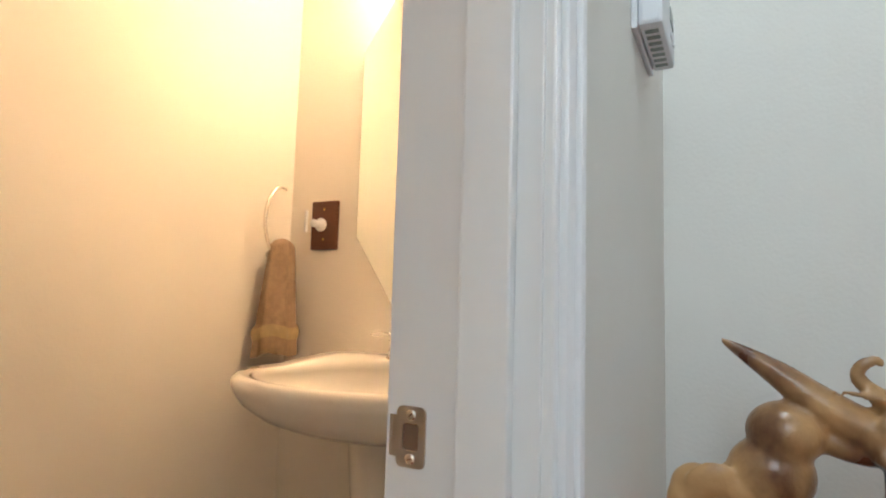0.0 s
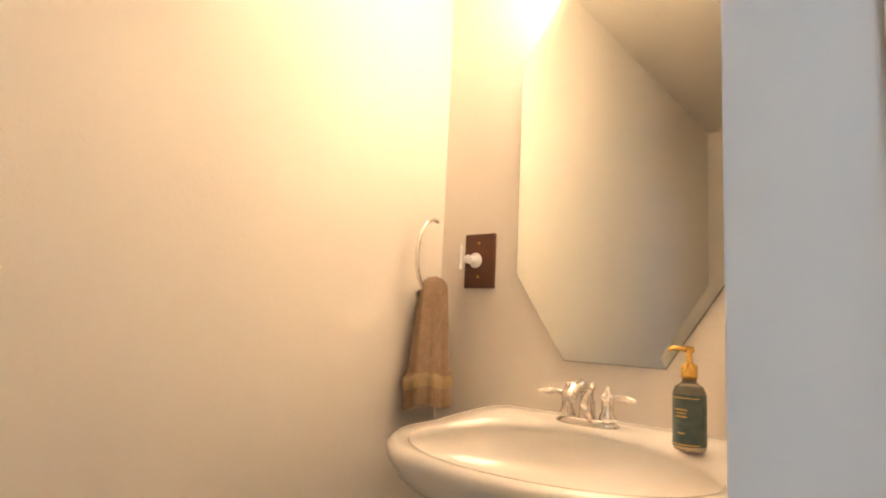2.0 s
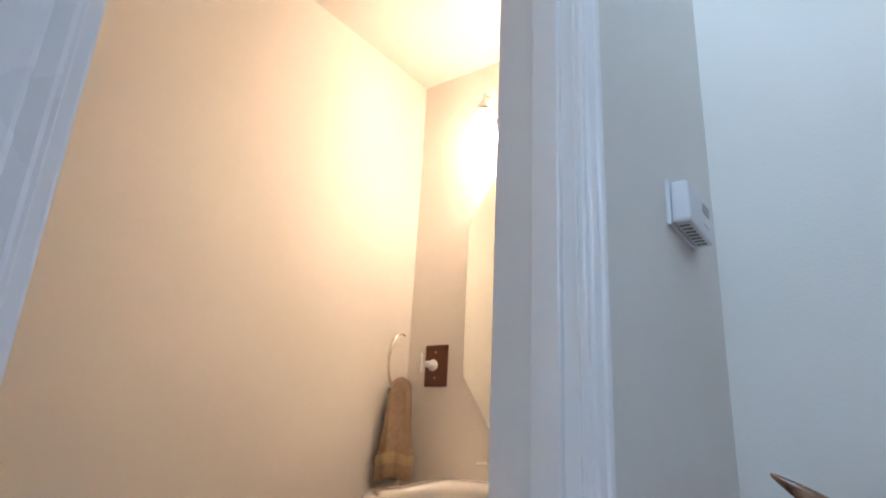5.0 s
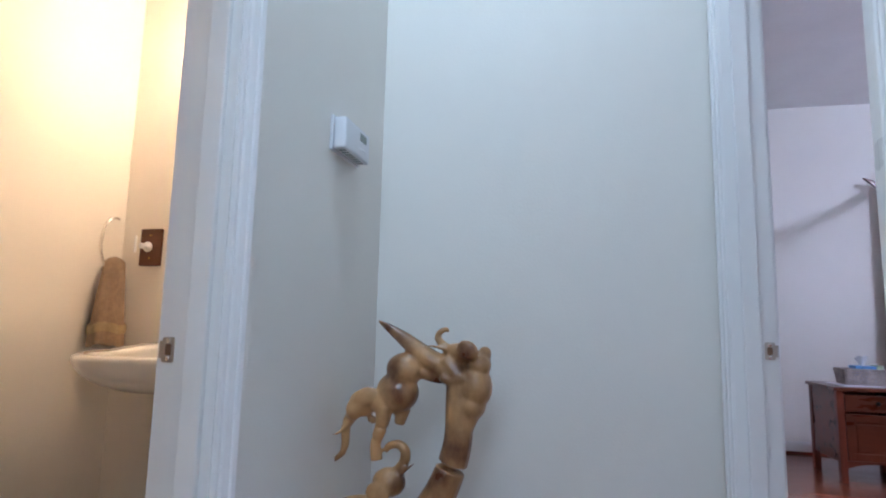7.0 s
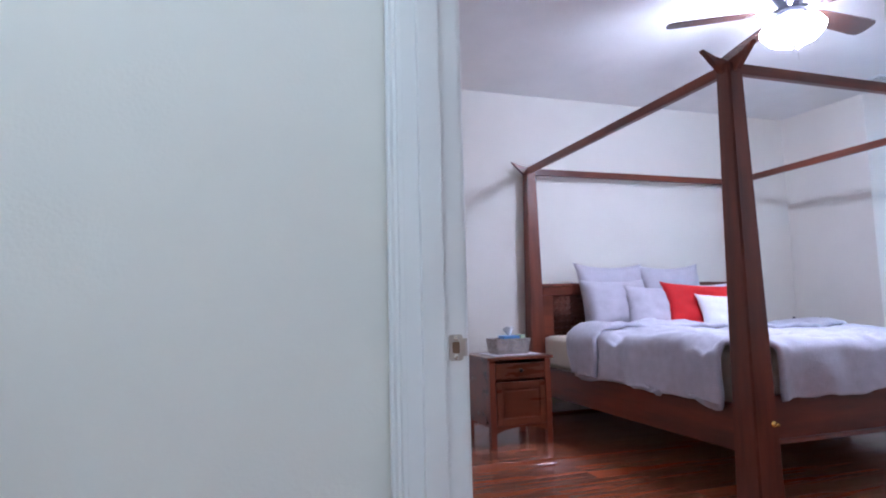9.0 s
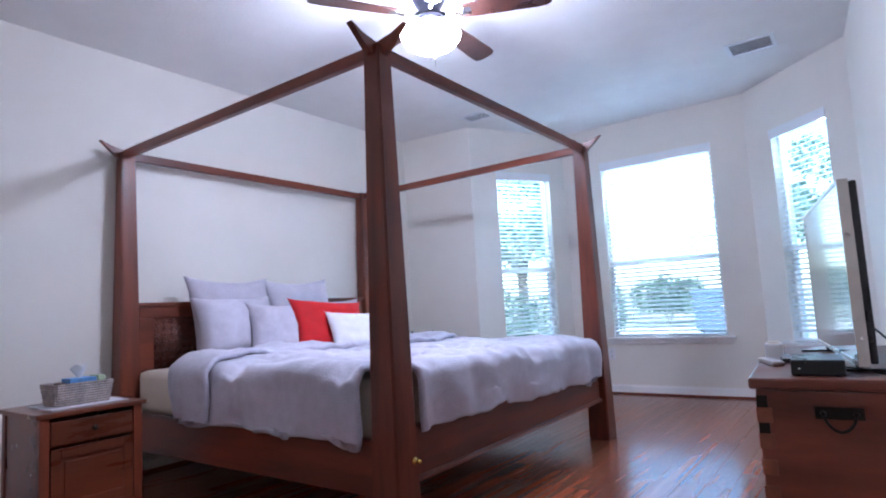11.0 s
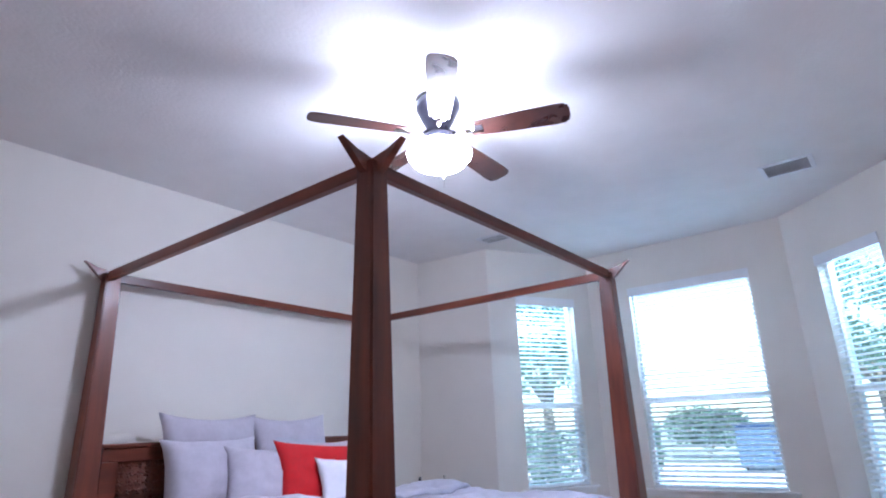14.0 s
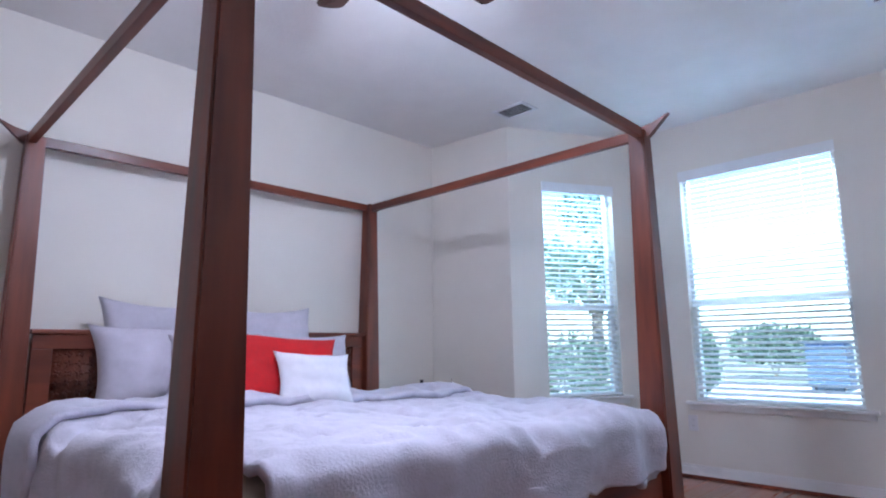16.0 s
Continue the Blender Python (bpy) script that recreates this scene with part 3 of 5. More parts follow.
def duvet_point(u, v):
    """u across the bed, v from foot to head, both as cloth lengths in plan units."""
    x0, x1, yf = 2.875, 4.865, 2.775
    drop_x = 0.0
    puff = 0.018 * math.sin(u * 9.3) * math.sin(v * 8.1 + 0.6)
    seat = 0.695 + 0.02 * math.sin(u * 2.2 + 1) + 0.5 * puff
    wr = 0.034 * noise.noise(Vector((u * 4, v * 3.4, 0))) + 0.034 * (0.35 - abs(noise.noise(Vector((u * 7 + v * 3, v * 5, 3))))) + 0.012 * (0.3 - abs(noise.noise(Vector((u * 17, v * 13 + u * 5, 8)))))
    # puckers gather towards the foot, where the filling has slid
    foot_pull = max(0.0, 1 - (v - 2.5) / 0.95)
    crease = abs(noise.noise(Vector((u * 5.5 + 2 * v, v * 13, 21))))
    wr += foot_pull * (0.030 * (0.30 - crease) - 0.018 * max(0.0, noise.noise(Vector((u * 6, v * 11, 33))) - 0.22) * 4)
    x, y, z = u, v, seat + wr
    for tu, tv_ in TUFTS:
        q = ((u - tu) ** 2 + (v - tv_) ** 2) / 0.0035
        if q < 12:
            th = math.atan2(v - tv_, u - tu)
            z -= 0.042 * math.exp(-q * 1.3) - 0.009 * math.exp(-q / 3.5) * math.cos(5 * th + 9 * tu) * min(1, q)
    side = max(x0 - u, u - x1, 0)
    foot = max(yf - v, 0)
    sgn = -1 if u < x0 else 1
    if side > 0 or foot > 0:
        bend = 0.07
        def roll(s):
            if s < bend * 1.57:
                a = s / bend
                return bend * math.sin(a), bend * (1 - math.cos(a))
            return bend + 0.02 * math.sin((u + v) * 11) * min(1, (s - bend * 1.57) * 5), bend + (s - bend * 1.57)
        ox, dx = roll(side)
        oy, dy = roll(foot)
        if side > 0:
            x = (x0 if sgn < 0 else x1) + sgn * ox * 0.85
        if foot > 0:
            y = yf - oy * 0.9
        z = z - wr * 0.3 - max(dx, dy)
        fold = 0.016 * math.sin(v * 17 + 2 * math.sin(v * 5)) if side > foot else 0.016 * math.sin(u * 16 + 2 * math.sin(u * 4))
        k = min(1, max(side, foot) * 5)
        if side > foot:
            x += sgn * (fold + 0.012) * k
        else:
            y -= (fold + 0.012) * k
        z = max(z, 0.42 + 0.02 * noise.noise(Vector((u * 6, v * 6, 9))))
    return Vector((x, y, z))


u0, u1, v0, v1 = 2.875 - 0.36, 4.865 + 0.36, 2.775 - 0.30, 4.18
grid = []
for i in range(NX + 1):
    row = []
    for j in range(NY + 1):
        u = u0 + (u1 - u0) * i / NX
        vtop = v1 + 0.10 * (0.5 - abs(u - 3.87) / 2.7) - 0.10 * max(0, 2.875 - u)
        row.append(bm.verts.new(duvet_point(u, v0 + (vtop - v0) * j / NY)))
    grid.append(row)
for i in range(NX):
    for j in range(NY):
        if j < 37 and (i < 29 or i > NX - 30):
            continue
        bm.faces.new((grid[i][j], grid[i + 1][j], grid[i + 1][j + 1], grid[i][j + 1]))
bmesh.ops.delete(bm, geom=[v for v in bm.verts if not v.link_faces], context="VERTS")
duvet = part("duvet", bm, DUVET, None, "puffy lilac-grey tufted duvet draped over the bed", True, "duvet")
mod = duvet.modifiers.new("thick", "SOLIDIFY")
mod.thickness, mod.offset = 0.03, -0.6
# the folded-back hem at the head end
bm = bmesh.new()
rows = []
for i in range(81):
    u = u0 + 0.02 + (u1 - u0 - 0.04) * i / 80
    vt = v1 + 0.10 * (0.5 - abs(u - 3.87) / 2.7) - 0.10 * max(0, 2.875 - u)
    r = []
    for j in range(13):
        s = j / 12
        p = duvet_point(u, vt + 0.015 - 0.32 * s)
        q = duvet_point(u, vt + 0.02 - 0.32 * s)
        side = max(2.875 - u, u - 4.865, 0)
        lift = 0.028 + 0.012 * math.sin(math.pi * s) + 0.004 * noise.noise(Vector((u * 7, s * 4, 5)))
        if side > 0.05:
            p.x += (-1 if u < 3.8 else 1) * lift
            p.z += 0.01
        else:
            p.z += lift
        r.append(bm.verts.new(p))
    rows.append(r)
for i in range(80):
    for j in range(12):
        bm.faces.new((rows[i][j], rows[i + 1][j], rows[i + 1][j + 1], rows[i][j + 1]))
hem = part("fold", bm, DUVET, None, "folded-back edge", True)
mod = hem.modifiers.new("thick", "SOLIDIFY")
mod.thickness, mod.offset = 0.03, 0
hem.parent = duvet
BASE[hem] = Vector((0, 0, 0))


def pillow(centre, w, h, d, lean, yaw, mat, label, roll=0, seed=1):
    bm = bmesh.new()
    n = 26
    sheets = []
    for side in (1, -1):
        g = []
        for i in range(n + 1):
            r = []
            for j in range(n + 1):
                a, b = 2 * i / n - 1, 2 * j / n - 1
                pinch = 1 - 0.13 * (1 - a * a) * abs(b) ** 3
                pinch2 = 1 - 0.13 * (1 - b * b) * abs(a) ** 3
                t = max(0.0, (1 - abs(a) ** 2.6)) ** 0.55 * max(0.0, (1 - abs(b) ** 2.6)) ** 0.55
                wr = 0.11 * noise.noise(Vector((a * 2.6 + seed, b * 2.2, side * 3))) * t + 0.012 * noise.noise(Vector((a * 7, b * 7, seed + side)))  * t
                r.append(bm.verts.new((a * w / 2 * pinch2, side * (d / 2 * t + wr * d) , b * h / 2 * pinch)))
            g.append(r)
        sheets.append(g)
        for i in range(n):
            for j in range(n):
                bm.faces.new((g[i][j], g[i + 1][j], g[i + 1][j + 1], g[i][j + 1]))
    bmesh.ops.remove_doubles(bm, verts=bm.verts, dist=0.0008)
    m = Matrix.Translation(centre) @ Matrix.Rotation(radians(yaw), 4, "Z") @ Matrix.Rotation(radians(lean), 4, "X") @ Matrix.Rotation(radians(roll), 4, "Y")
    bmesh.ops.transform(bm, matrix=m, verts=bm.verts)
    p = thing("pillow", centre, label, "pillow", "pillows on the bed")
    part("cover", bm, mat, p, smooth=True)
    return p


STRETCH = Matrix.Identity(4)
pillow((3.61, 4.83, 0.93), 0.66, 0.64, 0.19, -14, 0, PILLOW, "large square lilac-grey pillow leaning on the headboard", 1, 1)
pillow((4.22, 4.83, 0.93), 0.64, 0.62, 0.18, -14, 0, PILLOW, "large square lilac-grey pillow leaning on the headboard", -1, 2)
pillow((3.50, 4.62, 0.885), 0.62, 0.44, 0.22, -18, 2, PILLOW, "plump lilac-grey sleeping pillow in front of a square one", 0, 3)
pillow((4.36, 4.64, 0.865), 0.62, 0.40, 0.20, -16, -3, PILLOW, "plump lilac-grey sleeping pillow in front of a square one", 0, 4)
pillow((3.70, 4.43, 0.850), 0.46, 0.40, 0.15, -24, -16, PILLOW, "small lilac-grey cushion tilted beside the red one", 4, 5)
pillow((4.02, 4.30, 0.855), 0.60, 0.42, 0.15, -26, -8, RED, "bright red cotton cushion on the bed", 5, 6)
pillow((4.09, 4.14, 0.815), 0.42, 0.30, 0.12, -26, -8, WHITE_CLOTH, "small white rectangular cushion in front of the red one", 4, 7)
STRETCH = Matrix.Identity(4)


# ---- nightstands ----
def nightstand(x0, x1, y0, y1, top, label):
    ns = thing("nightstand", ((x0 + x1) / 2, (y0 + y1) / 2, 0), label, "nightstand", "nightstands beside the bed")
    part("top", box((x0 - 0.012, y0 - 0.015, top - 0.022), (x1 + 0.012, y1, top), 0.006), STAND, ns)
    bm = bmesh.new()
    add_box(bm, (x0 + 0.012, y0 + 0.02, 0.12), (x0 + 0.028, y1 - 0.01, top - 0.022))
    add_box(bm, (x1 - 0.028, y0 + 0.02, 0.12), (x1 - 0.012, y1 - 0.01, top - 0.022))
    add_box(bm, (x0 + 0.028, y1 - 0.03, 0.12), (x1 - 0.028, y1 - 0.012, top - 0.022))
    add_box(bm, (x0 + 0.028, y0 + 0.02, 0.12), (x1 - 0.028, y1 - 0.03, 0.135))
    part("body", bm, STAND, ns)
    for lx in (x0 + 0.005, x1 - 0.045):
        for ly in (y0, y1 - 0.05):
            bm = box((lx, ly, 0), (lx + 0.04, ly + 0.04, top - 0.023), 0.003)
            part("leg", bm, WOOD, ns)
    dz = top - 0.022
    dr = part("drawer", box((x0 + 0.05, y0 + 0.004, dz - 0.125), (x1 - 0.05, y0 + 0.02, dz - 0.02), 0.005), STAND, ns)
    part("knob", lathe([(0.007, 0), (0.006, 0.012), (0.013, 0.018), (0.011, 0.025), (0.003, 0.028)], (0, 0, 0), 16, m=Matrix.Translation(((x0 + x1) / 2, y0 + 0.004, dz - 0.07)) @ Matrix.Rotation(radians(90), 4, "X")), IRON, dr, "dark metal knob", smooth=True)
    d = bmesh.new()
    za, zb = 0.135, dz - 0.14
    add_box(d, (x0 + 0.05, y0 + 0.006, za), (x1 - 0.05, y0 + 0.014, zb))
    add_box(d, (x0 + 0.05, y0, za), (x0 + 0.09, y0 + 0.02, zb), 0.003)
    add_box(d, (x1 - 0.09, y0, za), (x1 - 0.05, y0 + 0.02, zb), 0.003)
    add_box(d, (x0 + 0.09, y0, za), (x1 - 0.09, y0 + 0.02, za + 0.045), 0.003)
    add_box(d, (x0 + 0.09, y0, zb - 0.045), (x1 - 0.09, y0 + 0.02, zb), 0.003)
    add_box(d, (x0 + 0.105, y0 + 0.002, za + 0.06), (x1 - 0.105, y0 + 0.01, zb - 0.06), 0.003)
    part("door", d, STAND, ns)
    ap = bmesh.new()
    n = 16
    lo, hi = [], []
    for i in range(n + 1):
        x = x0 + 0.045 + (x1 - x0 - 0.09) * i / n
        s = abs(2 * i / n - 1)
        lo.append((x, 0.085 + 0.035 * (1 - s ** 2.5)))
    for k in range(n):
        for yy in ((y0 + 0.006),):
            a = [ap.verts.new((lo[k][0], yy, lo[k][1])), ap.verts.new((lo[k + 1][0], yy, lo[k + 1][1])), ap.verts.new((lo[k + 1][0], yy, 0.133)), ap.verts.new((lo[k][0], yy, 0.133))]
            b = [ap.verts.new(v.co + Vector((0, 0.014, 0))) for v in a]
            ap.faces.new(a)
            ap.faces.new(b)
            for q in range(4):
                ap.faces.new((a[q], a[(q + 1) % 4], b[(q + 1) % 4], b[q]))
    bmesh.ops.remove_doubles(ap, verts=ap.verts, dist=1e-5)
    part("apron", ap, STAND, ns)
    return ns


nightstand(2.215, 2.665, 4.20, 4.66, 0.575, "reddish cherry nightstand with a drawer and panelled door beside the bed")
nightstand(5.18, 5.62, 4.45, 4.90, 0.64, "reddish cherry nightstand on the window side of the bed")

# cloth and basket with tissues
part("doily", box((2.29, 4.27, 0.575), (2.63, 4.55, 0.579), 0.001), WHITE_CLOTH, None, "pale cloth mat on the nightstand", False, "cloth mat")
bk = thing("tissue_basket", (2.45, 4.40, 0.579), "grey woven basket of tissues and packets on the nightstand", "basket")
for i in range(9):
    bm = bmesh.new()
    z = 0.580 + i * 0.0115
    g = i * 0.0016
    x0, x1, y0, y1 = 2.335 - g, 2.565 + g, 4.335 - g, 4.475 + g
    for a, b in (((x0, y0), (x1, y0)), ((x1, y0), (x1, y1)), ((x1, y1), (x0, y1)), ((x0, y1), (x0, y0))):
        nseg = 14
        pts = []
        for k in range(nseg + 1):
            t = k / nseg
            w = 0.0022 * (1 if (k + i) % 2 else -1)
            px, py = a[0] + (b[0] - a[0]) * t, a[1] + (b[1] - a[1]) * t
            dx, dy = b[1] - a[1], -(b[0] - a[0])
            q = math.hypot(dx, dy)
            pts.append((px + dx / q * w, py + dy / q * w, z + 0.006))
        add_tube(bm, pts, 0.0062, 6)
    part("woven_row", bm, BASKET, bk, smooth=True)
bm = bmesh.new()
add_box(bm, (2.335, 4.335, 0.580), (2.565, 4.475, 0.588))
part("base", bm, BASKET, bk)
tb = thing("tissue_box", (2.47, 4.41, 0.589), "blue and white tissue box with a tissue sticking out", "tissue box")
part("carton", box((2.40, 4.36, 0.589), (2.52, 4.46, 0.700), 0.003), BLUE, tb)
bm = bmesh.new()
g = []
for i in range(11):
    r = []
    for j in range(8):
        a, t = 2 * math.pi * i / 10, j / 7
        rad = 0.012 + 0.028 * t * (1 + 0.4 * math.sin(3 * a))
        r.append(bm.verts.new((2.46 + rad * math.cos(a) * 0.9, 4.41 + rad * math.sin(a) * 0.5, 0.699 + 0.055 * t + 0.012 * math.sin(2 * a) * t)))
    g.append(r)
for i in range(10):
    for j in range(7):
        bm.faces.new((g[i][j], g[i + 1][j], g[i + 1][j + 1], g[i][j + 1]))
part("tissue", bm, TISSUE, tb, "white tissue", True)
part("packet", box((2.525, 4.36, 0.589), (2.56, 4.455, 0.705), 0.004), GREEN, None, "pale green packet standing in the basket", False, "packet")
part("packet", box((2.355, 4.37, 0.589), (2.393, 4.44, 0.685), 0.012), material("brown_case", (0.10, 0.05, 0.03), 0.5), None, "dark brown case lying in the basket", False, "case")
# things on the far nightstand
part("bottle", lathe([(0.022, 0), (0.023, 0.01), (0.022, 0.07), (0.012, 0.085), (0.012, 0.105), (0.004, 0.108)], (5.27, 4.60, 0.640), 20), BLACK, None, "small black bottle on the nightstand", True, "bottle")
part("box", box((5.31, 4.56, 0.640), (5.44, 4.66, 0.685), 0.004), YELLOW, None, "yellow cardboard box on the nightstand", False, "box")
part("jar", lathe([(0.02, 0), (0.02, 0.05), (0.015, 0.056), (0.015, 0.07), (0.003, 0.071)], (5.49, 4.60, 0.640), 20), WHITE_PLASTIC, None, "small white jar on the nightstand", True, "jar")
part("bottle", lathe([(0.014, 0), (0.014, 0.06), (0.006, 0.075), (0.006, 0.1), (0.002, 0.101)], (5.55, 4.58, 0.640), 16), clear, None, "small clear bottle on the nightstand", True, "bottle")

# ---- chest, television and what stands on the chest ----
RC = Matrix.Translation((3.24, 1.13, 0)) @ Matrix.Rotation(radians(4), 4, "Z")


def cbox(lo, hi, bevel=0.0):
    return box(lo, hi, bevel, RC)


STRETCH = Matrix.Diagonal((1, 1, 1.035, 1))
chest = thing("storage_chest", RC @ Vector((0.56, 0.22, 0)), "old dark mahogany storage chest with iron handles", "chest")
part("body", cbox((0.015, 0.015, 0.05), (1.13, 0.435, 0.615), 0.006), CHEST, chest)
part("lid", cbox((0, -0.002, 0.618), (1.145, 0.452, 0.650), 0.008), CHEST, chest)
part("plinth", cbox((0.005, 0.005, 0.0), (1.14, 0.445, 0.05), 0.004), CHEST, chest)
WORN = material("worn_joint", (0.22, 0.065, 0.032), 0.5, 0, 20, 0.3)
for yy in (0.013, 0.395):
    for k in range(7):
        part("dovetail", cbox((0.009, yy, 0.07 + k * 0.075), (0.0149, yy + 0.043, 0.115 + k * 0.075), 0.002), WORN, chest, "worn dovetail joint")
bm = bmesh.new()
add_tube(bm, [RC @ Vector((0.0 - 0.020 * math.sin(math.pi * t), 0.185 + 0.080 * t, 0.552 - 0.042 * math.sin(math.pi * t) ** 0.6)) for t in [k / 14 for k in range(15)]], 0.0045, 8)
part("handle", bm, IRON, chest, "black iron drop handle", True)
bm = bmesh.new()
add_box(bm, (0.009, 0.165, 0.538), (0.0148, 0.285, 0.572), 0.002, RC)
for yy in (0.185, 0.265):
    add_tube(bm, [RC @ Vector((0.009, yy, 0.555)), RC @ Vector((-0.004, yy, 0.555))], [0.008, 0.006], 10)
part("handle_plate", bm, IRON, chest, "black iron handle plate")
for z0, z1 in ((0.46, 0.60), (0.07, 0.30)):
    part("corner_mount", cbox((0.0095, 0.405, z0), (0.0150, 0.4355, z1), 0.001), IRON, chest, "dark worn iron corner mount")
STRETCH = Matrix.Translation((0, 0, 0.0225))

mT, LT = frame_of((3.30, 1.285), (4.26, 1.445))
tv = thing("television", mT @ Vector((0.48, 0, 0.65)), "flat television with a thin silver bezel on the chest", "television")
bm = bmesh.new()
for lo, hi in (((0, -0.018, 0.6775), (0.012, 0.012, 1.2395)), ((0.956, -0.018, 0.6775), (0.968, 0.012, 1.2395)), ((0.012, -0.018, 1.2275), (0.956, 0.012, 1.2395)), ((0.012, -0.018, 0.6775), (0.956, 0.012, 0.6925))):
    add_box(bm, lo, hi, 0.002, mT)
part("bezel", bm, SILVER, tv)
part("screen", box((0.012, -0.002, 0.6925), (0.956, 0.009, 1.2275), 0, mT), SCREEN, tv, "glossy dark screen")
part("back", box((0.006, -0.040, 0.6835), (0.962, -0.0185, 1.2335), 0.008, mT), BLACK, tv)
part("housing", box((0.20, -0.070, 0.73), (0.76, -0.0405, 1.03), 0.01, mT), BLACK, tv)
for x in (0.13, 0.80):
    bm = bmesh.new()
    add_box(bm, (x, -0.09, 0.6505), (x + 0.03, 0.09, 0.658), 0.003, mT)
    add_box(bm, (x + 0.003, -0.02, 0.658), (x + 0.027, 0.0, 0.680), 0.003, mT)
    part("foot", bm, BLACK, tv)
stb = thing("set_top_box", RC @ Vector((0.15, 0.28, 0.651)), "small black set-top box on the chest", "set-top box")
part("body", cbox((0.055, 0.195, 0.654), (0.26, 0.335, 0.700), 0.005), BLACK, stb)
part("light", cbox((0.053, 0.31, 0.672), (0.055, 0.316, 0.676)), WHITE_PLASTIC, stb, "tiny indicator window")
for a, b in ((0.07, 0.21), (0.07, 0.31), (0.24, 0.21), (0.24, 0.31)):
    part("foot", cbox((a, b, 0.650), (a + 0.012, b + 0.012, 0.654)), BLACK, stb)
cd = thing("candle_jar", RC @ Vector((0.52, 0.40, 0.65)), "square white candle holder on the chest", "candle")
part("holder", cbox((0.50, 0.37, 0.651), (0.56, 0.43, 0.715), 0.006), WHITE_PLASTIC, cd)
part("wax", lathe([(0.022, 0), (0.022, 0.006), (0.004, 0.007)], RC @ Vector((0.53, 0.40, 0.7145)), 16), SHEET, cd)
for i, (x, y, r, le) in enumerate(((0.33, 0.36, 20, 0.16), (0.42, 0.33, 8, 0.19))):
    m = RC @ Matrix.Translation((x, y, 0.651)) @ Matrix.Rotation(radians(r), 4, "Z")
    rc = thing("remote_control", m.translation, ("black" if i else "grey") + " remote control lying on the chest", "remote control")
    part("body", box((0, 0, 0), (le, 0.04, 0.016), 0.004, m), BLACK if i else STEEL, rc)
    bm = bmesh.new()
    for a in range(7):
        for b in range(3):
            add_box(bm, (0.015 + a * 0.019, 0.006 + b * 0.011, 0.0163), (0.025 + a * 0.019, 0.013 + b * 0.011, 0.018), 0, m)
    part("buttons", bm, WHITE_PLASTIC, rc)
part("card", cbox((0.36, 0.20, 0.651), (0.50, 0.30, 0.655), 0.001), SILVER, None, "flat grey accessory lying under the television", False, "accessory")


def cable(points, r, label):
    pts = [RC @ Vector(p) for p in points]
    sm = []
    for i in range(len(pts) - 1):
        p0, p1, p2, p3 = pts[max(i - 1, 0)], pts[i], pts[i + 1], pts[min(i + 2, len(pts) - 1)]
        for k in range(8):
            t = k / 8
            sm.append(0.5 * ((2 * p1) + (p2 - p0) * t + (2 * p0 - 5 * p1 + 4 * p2 - p3) * t * t + (3 * p1 - p0 - 3 * p2 + p3) * t ** 3))
    sm.append(pts[-1])
    part("cable", tube(sm, r, 8), BLACK, None, label, True, "cable", group="cables behind the television")


cable([(0.30, 0.12, 0.80), (0.20, 0.07, 0.74), (0.12, 0.03, 0.68), (0.05, -0.03, 0.655), (0.02, -0.04, 0.55), (0.06, -0.06, 0.3), (0.1, -0.07, 0.01)], 0.0035, "black cable hanging from the television over the chest edge")
cable([(0.26, 0.24, 0.66), (0.22, 0.14, 0.656), (0.14, 0.06, 0.656), (0.06, -0.02, 0.657), (0.04, -0.05, 0.5), (0.09, -0.06, 0.01)], 0.003, "thin black cable from the box over the chest edge")
cable([(0.28, 0.16, 0.655), (0.18, 0.13, 0.656), (0.10, 0.10, 0.656), (0.07, 0.02, 0.656), (0.03, -0.045, 0.62), (0.08, -0.07, 0.4), (0.12, -0.07, 0.01)], 0.003, "thin black cable trailing across the chest top")

STRETCH = Matrix.Identity(4)

# ---- ceiling fan ----
fan = thing("ceiling_fan", (3.63, 3.02, CH), "dark ceiling fan with five walnut blades and a lit glass bowl", "ceiling fan")
part("motor_housing", lathe([(0.10, 0), (0.115, -0.03), (0.115, -0.06), (0.105, -0.075), (0.085, -0.12), (0.06, -0.17), (0.06, -0.20), (0.03, -0.205)], (3.63, 3.02, CH), 40), BRONZE, fan, smooth=True)
part("light_collar", lathe([(0.04, 0), (0.075, -0.01), (0.08, -0.035), (0.05, -0.05)], (3.63, 3.02, CH - 0.20), 32), BRONZE, fan, smooth=True)
part("glass_bowl", lathe([(0.055, 0), (0.10, -0.008), (0.145, -0.030), (0.163, -0.055), (0.158, -0.075), (0.125, -0.115), (0.075, -0.140), (0.012, -0.150)], (3.63, 3.02, CH - 0.252), 40), GLOBE, fan, "glowing frosted glass bowl", True)
part("bowl_knob", lathe([(0.012, 0), (0.014, -0.01), (0.004, -0.022)], (3.63, 3.02, CH - 0.402), 16), BRONZE, fan, smooth=True)
for dx, le in ((0.03, 0.08), (-0.012, 0.05)):
    part("pull_chain", tube([(3.63 + dx, 3.02, CH - 0.40), (3.63 + dx, 3.02, CH - 0.40 - le)], [0.0016, 0.0016], 6), CHROME, fan)
